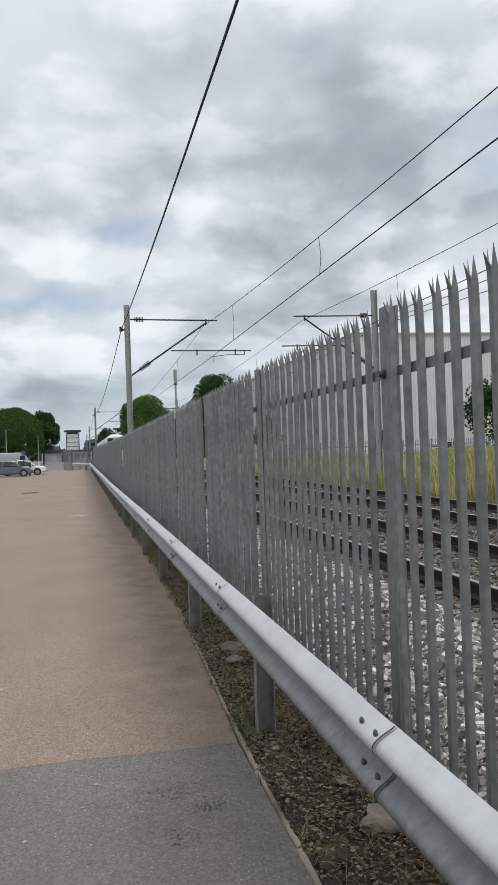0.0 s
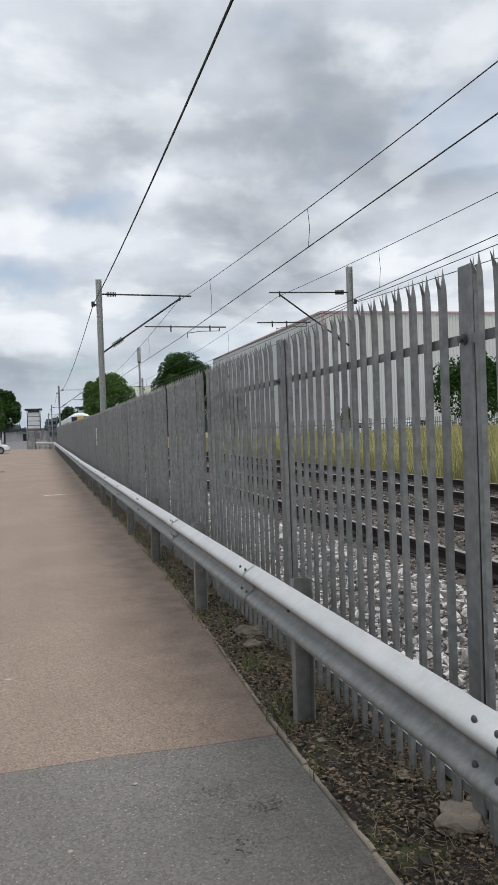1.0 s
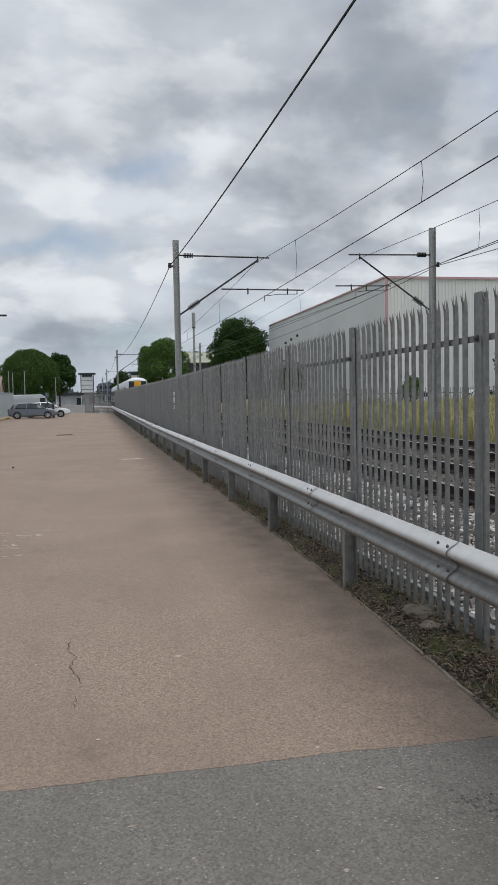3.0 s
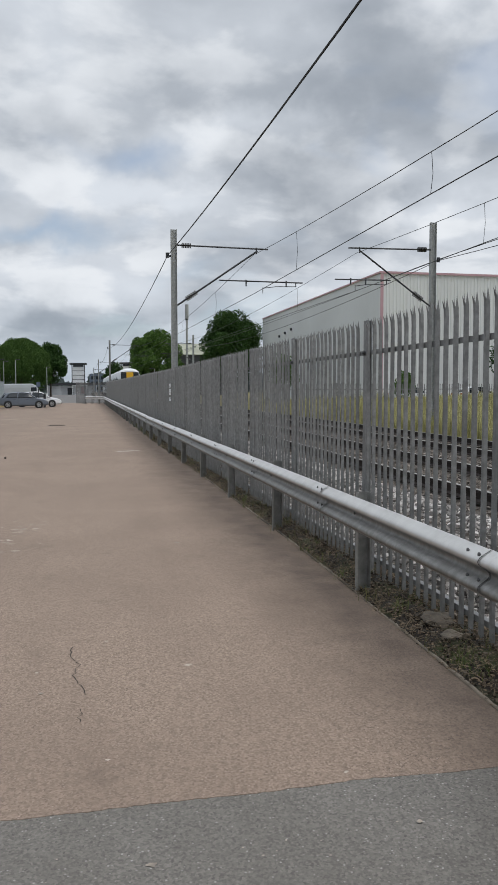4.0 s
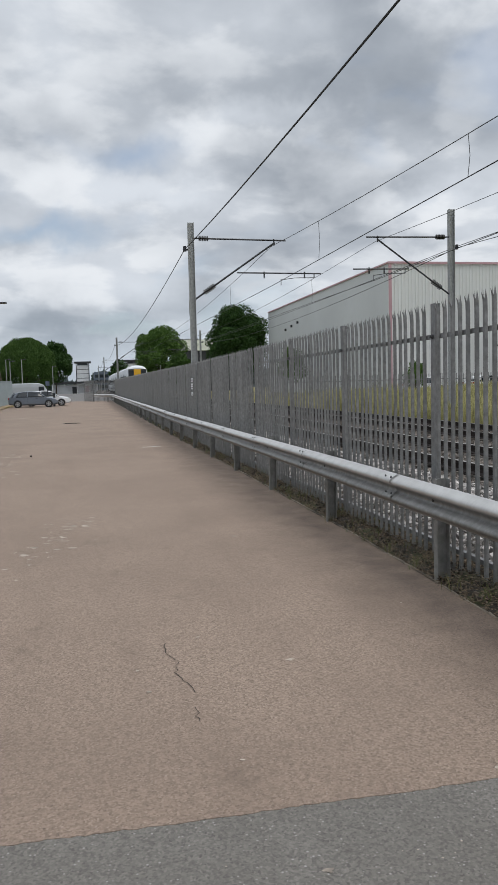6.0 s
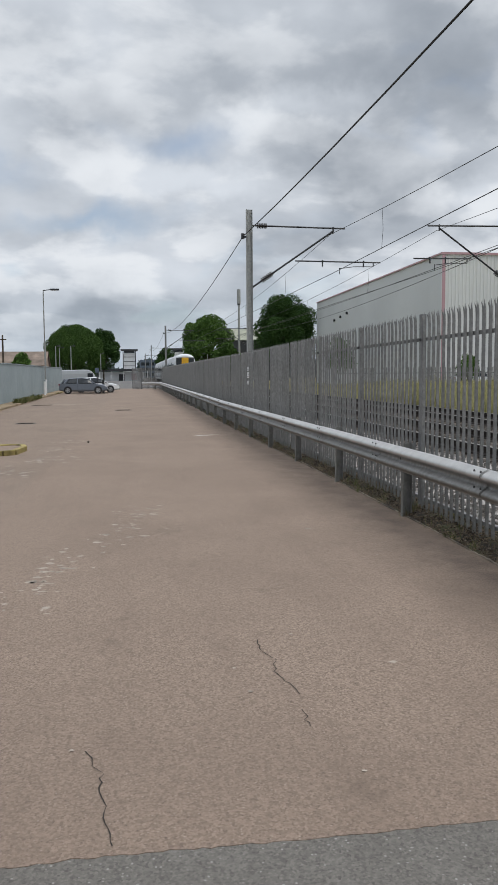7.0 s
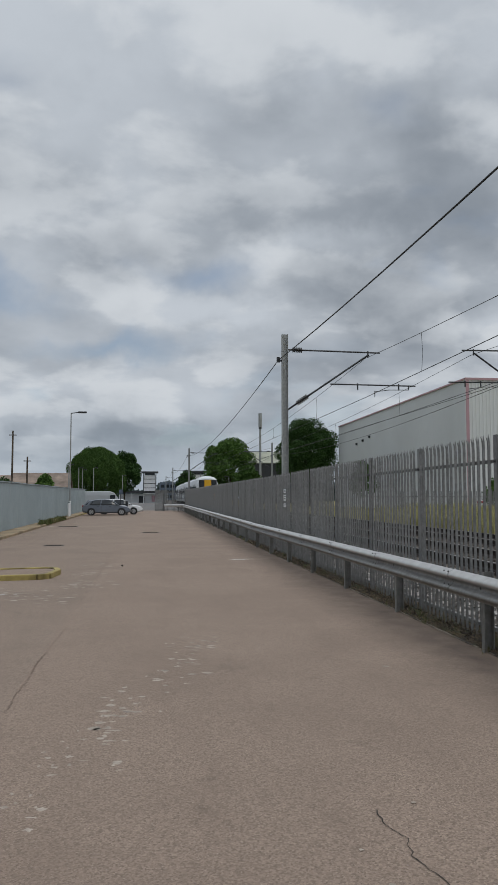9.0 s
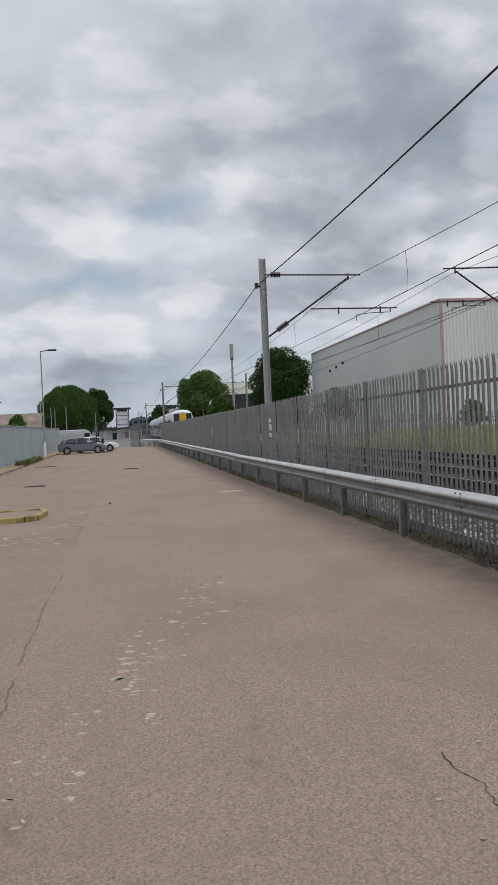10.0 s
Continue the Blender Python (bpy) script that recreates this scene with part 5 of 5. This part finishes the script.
for x, y, a, b in ((-4.05, 39.2, 0.42, 0.35), (-7.6, 29.3, 0.36, 0.3), (-8.9, 47.0, 0.6, 0.4)):
    c = thing("drain_cover", "rusty dark iron cover set in the road", "drain cover", pose(x, y, rise(y), 0.24), "drain covers")
    part("frame", boxm(-a, a, -b, b, -0.05, 0.006), M_IRON, c)
    for i in range(4):
        part("bar", boxm(-a + 0.08, a - 0.08, -b + 0.08 + i * b * 0.45, -b + 0.12 + i * b * 0.45, 0.006, 0.012), M_IRON, c)
bm = bmesh.new()
bmesh.ops.create_icosphere(bm, subdivisions=2, radius=0.028)
tagged(part("pebble", bm, M_CRACK, m=pose(-4.8, 20.1, 0.02)), "small dark lump on the road", "stone")
for x0, x1, y0, y1, worn_out in ((-6.29, -10.1, 9.65, 9.4, 0.25), (-6.36, -10.1, 11.93, 11.4, 0.05), (-6.29, -7.2, 14.35, 14.2, 0.6), (-7.95, -10.1, 16.3, 15.8, 0.05), (-8.35, -10.1, 18.8, 18.6, 0.2)):
    bm = bmesh.new()
    count = int((x0 - x1) / 0.07)
    for i in range(count):
        if RNG.random() > worn_out:
            u = i / count
            xx, yy = x0 + (x1 - x0) * u, y0 + (y1 - y0) * u
            hw = RNG.uniform(0.032, 0.05)
            q = [bm.verts.new(p) for p in ((xx, yy - hw, 0.004), (xx, yy + hw, 0.004), (xx - 0.07, yy + hw * RNG.uniform(0.8, 1), 0.004), (xx - 0.07, yy - hw * RNG.uniform(0.8, 1), 0.004))]
            bm.faces.new(q)
    tagged(part("bay_line", bm, M_LINE), "worn white parking bay line on asphalt", "road marking", "bay lines", "structure")
for x0, x1, yy in ((-10.1, -7.0, 47.5), (-10.1, -7.4, 67.0)):
    bm = bmesh.new()
    for i in range(9):
        blotch(bm, x0 + (x1 - x0) * i / 8, yy + RNG.uniform(-0.1, 0.1), RNG.uniform(0.2, 0.5), RNG.uniform(0.05, 0.3), 0.02)
    for v in bm.verts:
        v.co.z += rise(v.co.y)
    tagged(part("bay_line", bm, M_PAINT), "faded white parking bay line", "road marking", kind="structure")

# ---------------------------------------------------------------- vehicles


def wheel(parent, x, y, r, w=0.2):
    ty = part("wheel", tubem([(x, y - w / 2, r), (x, y - w / 2 + 0.02, r), (x, y + w / 2 - 0.02, r), (x, y + w / 2, r)], r, 22), M_TYRE, parent, "black rubber tyre")
    s = -1 if y < 0 else 1
    part("rim", tubem([(x, y + s * w * 0.42, r), (x, y + s * (w * 0.5 + 0.012), r)], r * 0.66, 16), M_RIM, ty)
    for i in range(5):
        a = 2 * math.pi * i / 5
        part("spoke_gap", tubem([(x + math.cos(a) * r * 0.4, y + s * (w * 0.5 + 0.008), r + math.sin(a) * r * 0.4), (x + math.cos(a) * r * 0.4, y + s * (w * 0.5 + 0.018), r + math.sin(a) * r * 0.4)], r * 0.15, 8), M_TYRE, ty)


def loft(stations, mat_rows=None):
    """Closed skin over cross sections; each is (x, [(half width, z), ...]) from the sill up to the roof's centre line."""
    bm = bmesh.new()
    rings = []
    for x, half in stations:
        ring = [bm.verts.new((x, -w, z)) for w, z in half] + [bm.verts.new((x, w, z)) for w, z in half[::-1]]
        rings.append(ring)
    n4 = len(rings[0])
    for a, b in zip(rings, rings[1:]):
        for i in range(n4):
            bm.faces.new((a[i], a[(i + 1) % n4], b[(i + 1) % n4], b[i]))
    bm.faces.new(rings[0][::-1])
    bm.faces.new(rings[-1])
    bmesh.ops.recalc_face_normals(bm, faces=bm.faces)
    return bm


def car(label, m, paint, length=4.3, group="parked cars"):
    """A hatchback along x, its nose towards +x."""
    c = thing("car", label, "car", m, group)
    L = length / 4.3

    def sec(x, sill, belt, top, wb, wt):
        return (x * L, [(wb * 0.86, sill), (wb, sill + 0.12), (wb * 1.0, (sill + belt) / 2), (wb * 0.97, belt), (wt, top - 0.05), (wt * 0.6, top)])

    body = loft([sec(-2.12, 0.42, 0.72, 0.80, 0.70, 0.60), sec(-2.05, 0.28, 0.90, 1.0, 0.82, 0.66), sec(-1.7, 0.22, 0.94, 1.02, 0.88, 0.7),
                 sec(-0.6, 0.2, 0.93, 0.98, 0.89, 0.7), sec(0.85, 0.2, 0.92, 0.98, 0.89, 0.72), sec(1.25, 0.2, 0.86, 0.93, 0.88, 0.72),
                 sec(1.8, 0.22, 0.76, 0.84, 0.85, 0.66), sec(2.08, 0.28, 0.62, 0.70, 0.78, 0.58), sec(2.15, 0.36, 0.52, 0.58, 0.70, 0.5)])
    bodyo = part("body", body, paint, c, smooth=True)
    bodyo.data.set_sharp_from_angle(angle=radians(38))
    cab = loft([sec(-1.95, 0.88, 0.92, 0.96, 0.72, 0.66), sec(-1.45, 0.90, 0.95, 1.32, 0.80, 0.58), sec(-0.9, 0.90, 0.95, 1.44, 0.82, 0.6),
                sec(-0.1, 0.90, 0.95, 1.48, 0.82, 0.6), sec(0.45, 0.90, 0.95, 1.40, 0.81, 0.58), sec(1.15, 0.86, 0.89, 0.92, 0.74, 0.68)])
    part("greenhouse", cab, M_GLASS, c, "dark tinted glass")
    roof = loft([(x * L, [(w, z - 0.02), (w * 0.98, z), (w * 0.6, z + 0.045)]) for x, w, z in ((-1.78, 0.57, 1.17), (-1.45, 0.595, 1.325), (-0.9, 0.615, 1.425), (-0.1, 0.615, 1.46), (0.42, 0.6, 1.395))])
    part("roof", roof, paint, c)
    for s in (-1, 1):
        for x0, x1, z1 in ((0.42, 1.1, 0.93), (-1.6, -1.9, 0.95)):
            part("pillar", tubem([(x0 * L, s * 0.60, 1.39), (x1 * L, s * 0.765, z1)], 0.04, 6), paint, c)
        part("pillar", tubem([(-1.32 * L, s * 0.64, 1.31), (-1.62 * L, s * 0.775, 0.94)], 0.115, 8), paint, c)
        part("pillar", tubem([(-0.45 * L, s * 0.625, 1.44), (-0.5 * L, s * 0.83, 0.94)], 0.045, 6), paint, c)
        part("headlight", boxm(1.86 * L, 2.06 * L, s * 0.66 - 0.12, s * 0.66 + 0.12, 0.60, 0.72, 0.02), M_LAMPG, c)
        part("tail_light", boxm(-2.13 * L, -1.98 * L, s * 0.66 - 0.14, s * 0.66 + 0.14, 0.76, 0.92, 0.02), M_LAMPR, c)
        part("mirror", boxm(0.72 * L, 0.86 * L, s * 0.98 - 0.1, s * 0.98 + 0.1, 0.93, 1.06, 0.03), paint, c)
        for x in (-0.75, 0.3):
            part("door_handle", boxm(x * L - 0.1, x * L + 0.08, s * 0.885 - 0.015, s * 0.885 + 0.015, 0.80, 0.83), M_DARK, c)
        part("door_seam", boxm(-0.47 * L, -0.455 * L, s * 0.888 - 0.005, s * 0.888 + 0.005, 0.28, 0.92), M_DARK, c)
        for x in (-1.33, 1.32):
            part("wheel_arch", tubem([(x * L, s * 0.87 - 0.02, 0.33), (x * L, s * 0.87 + 0.024, 0.33)], 0.375, 20), M_DARK, c)
            wheel(c, x * L, s * 0.83, 0.315)
    part("front_grille", boxm(2.1 * L, 2.17 * L, -0.45, 0.45, 0.30, 0.42), M_DARK, c)
    part("number_plate", boxm(2.15 * L, 2.18 * L, -0.26, 0.26, 0.43, 0.53), M_WHITE, c)
    return c


car("grey hatchback parked across the bay", pose(-8.1, 74.0, rise(74), 0, 0, 3), M_CARGREY, 4.45)
car("white hatchback parked beside the grey car", pose(-7.1, 77.9, rise(78), 0, 0, 2), M_CARWHITE, 4.6)
car("white car parked in the warehouse yard", pose(30.8, 61.0, 0.63, 0, 0, 10), M_CARWHITE, 4.4, "yard cars")
car("white car parked in the warehouse yard", pose(25.5, 62.5, 0.63, 0, 0, -8), M_CARWHITE, 4.2, "yard cars")


def van(label, m):
    v = thing("van", label, "van", m)
    sec = lambda x, z0, z1, w: (x, [(w * 0.95, z0), (w, z0 + 0.2), (w, z1 - 0.5), (w * 0.94, z1 - 0.08), (w * 0.7, z1)])
    part("body", loft([sec(-2.6, 0.35, 2.3, 0.93), sec(-2.55, 0.3, 2.4, 0.98), sec(1.0, 0.3, 2.42, 0.98), sec(1.5, 0.3, 2.2, 0.97), sec(2.1, 0.3, 1.35, 0.95), sec(2.65, 0.35, 1.0, 0.9)]), M_VAN, v)
    part("windscreen", loft([sec(1.52, 1.45, 2.16, 0.86), sec(2.06, 1.3, 1.4, 0.86)]), M_GLASS, v)
    for s in (-1, 1):
        part("side_window", boxm(0.9, 1.6, s * 0.985 - 0.01, s * 0.985 + 0.01, 1.35, 1.95), M_GLASS, v)
        for x in (-1.6, 1.75):
            wheel(v, x, s * 0.9, 0.34)
    return v


van("silver-grey panel van parked beyond the hoarding", pose(-10.3, 106, rise(97) - 0.005, 0, 0, 4))

# ---------------------------------------------------------------- train standing on the near track
TY = 97.0
train = thing("train", "white electric train with yellow cab end on the near track", "train", pose(NEAR_X, TY, RAIL_Z + TY * math.tan(radians(TILT)), TILT))


def tsec(y, top, w=1.36, z0=0.35):
    sh = [(w * 0.9, z0), (w, z0 + 0.3), (w, 2.2), (w * 0.96, 2.75), (w * 0.84, top - 0.38), (w * 0.6, top - 0.12), (w * 0.28, top)]
    return (y, sh)


def shell(stations, mat, name, label=""):
    bm = loft(stations)
    bmesh.ops.rotate(bm, verts=bm.verts, cent=(0, 0, 0), matrix=Matrix.Rotation(radians(90), 3, "Z"))
    return part(name, bm, mat, train, label, smooth=False)


for cnum in range(4):
    y0 = cnum * 20.3
    if cnum == 0:
        st = [tsec(0.0, 3.45, 1.26), tsec(0.12, 3.6, 1.33), tsec(0.5, 3.74), tsec(19.9, 3.76)]
    else:
        st = [tsec(y0, 3.74), tsec(y0 + 19.9, 3.74)]
    shell(st, M_TRAINW, "car_body", "white painted carriage body")
    for s in (-1, 1):
        for i in range(9):
            ya = y0 + 1.7 + 2.05 * i
            if i in (2, 6):
                part("door", boxm(s * 1.375 - 0.02, s * 1.375 + 0.02, ya - 0.1, ya + 1.2, 0.75, 2.75), M_CARGREY, train, "grey sliding door")
                part("window", boxm(s * 1.39 - 0.02, s * 1.39 + 0.02, ya + 0.15, ya + 0.95, 1.7, 2.55), M_GLASS, train)
            else:
                part("window", boxm(s * 1.36 - 0.02, s * 1.36 + 0.02, ya, ya + 1.5, 1.55, 2.5), M_GLASS, train)
        part("lower_stripe", boxm(s * 1.362 - 0.012, s * 1.362 + 0.012, y0 + 0.7, y0 + 19.7, 0.75, 1.0), M_CARGREY, train)
    for yb in (3.0, 16.8):
        part("bogie", boxm(-1.05, 1.05, y0 + yb - 1.2, y0 + yb + 1.2, 0.02, 0.55), M_DARK, train)
    for yr in (5.0, 10.0, 15.0):
        part("roof_vent", boxm(-0.5, 0.5, y0 + yr - 0.8, y0 + yr + 0.8, 3.74, 3.86, 0.03), M_TRAINW, train)
part("cab_panel", boxm(-1.1, 1.1, -0.05, -0.004, 1.9, 3.3, 0.02), M_DARK, train, "dark cab front")
part("cab_apron", boxm(-1.12, 1.12, -0.06, -0.004, 0.75, 1.896, 0.02), M_TRAINY, train, "yellow lower cab front")
for s in (-1, 1):
    part("cab_window", boxm(s * 0.80 - 0.30, s * 0.80 + 0.30, -0.075, -0.052, 2.1, 3.1, 0.01), M_GLASS, train, "dark cab window")
    part("headlight", tubem([(s * 0.85, -0.1, 1.2), (s * 0.85, -0.05, 1.2)], 0.1, 10), M_LAMPG, train)
part("gangway_door", boxm(-0.42, 0.42, -0.11, -0.055, 0.8, 3.28, 0.02), M_TRAINY, train, "yellow gangway door")
part("roof_visor", boxm(-1.1, 1.1, -0.09, -0.052, 3.12, 3.22, 0.01), M_DARK, train)
part("coupler", boxm(-0.2, 0.2, -0.5, -0.1, 0.75, 1.05), M_DARK, train)
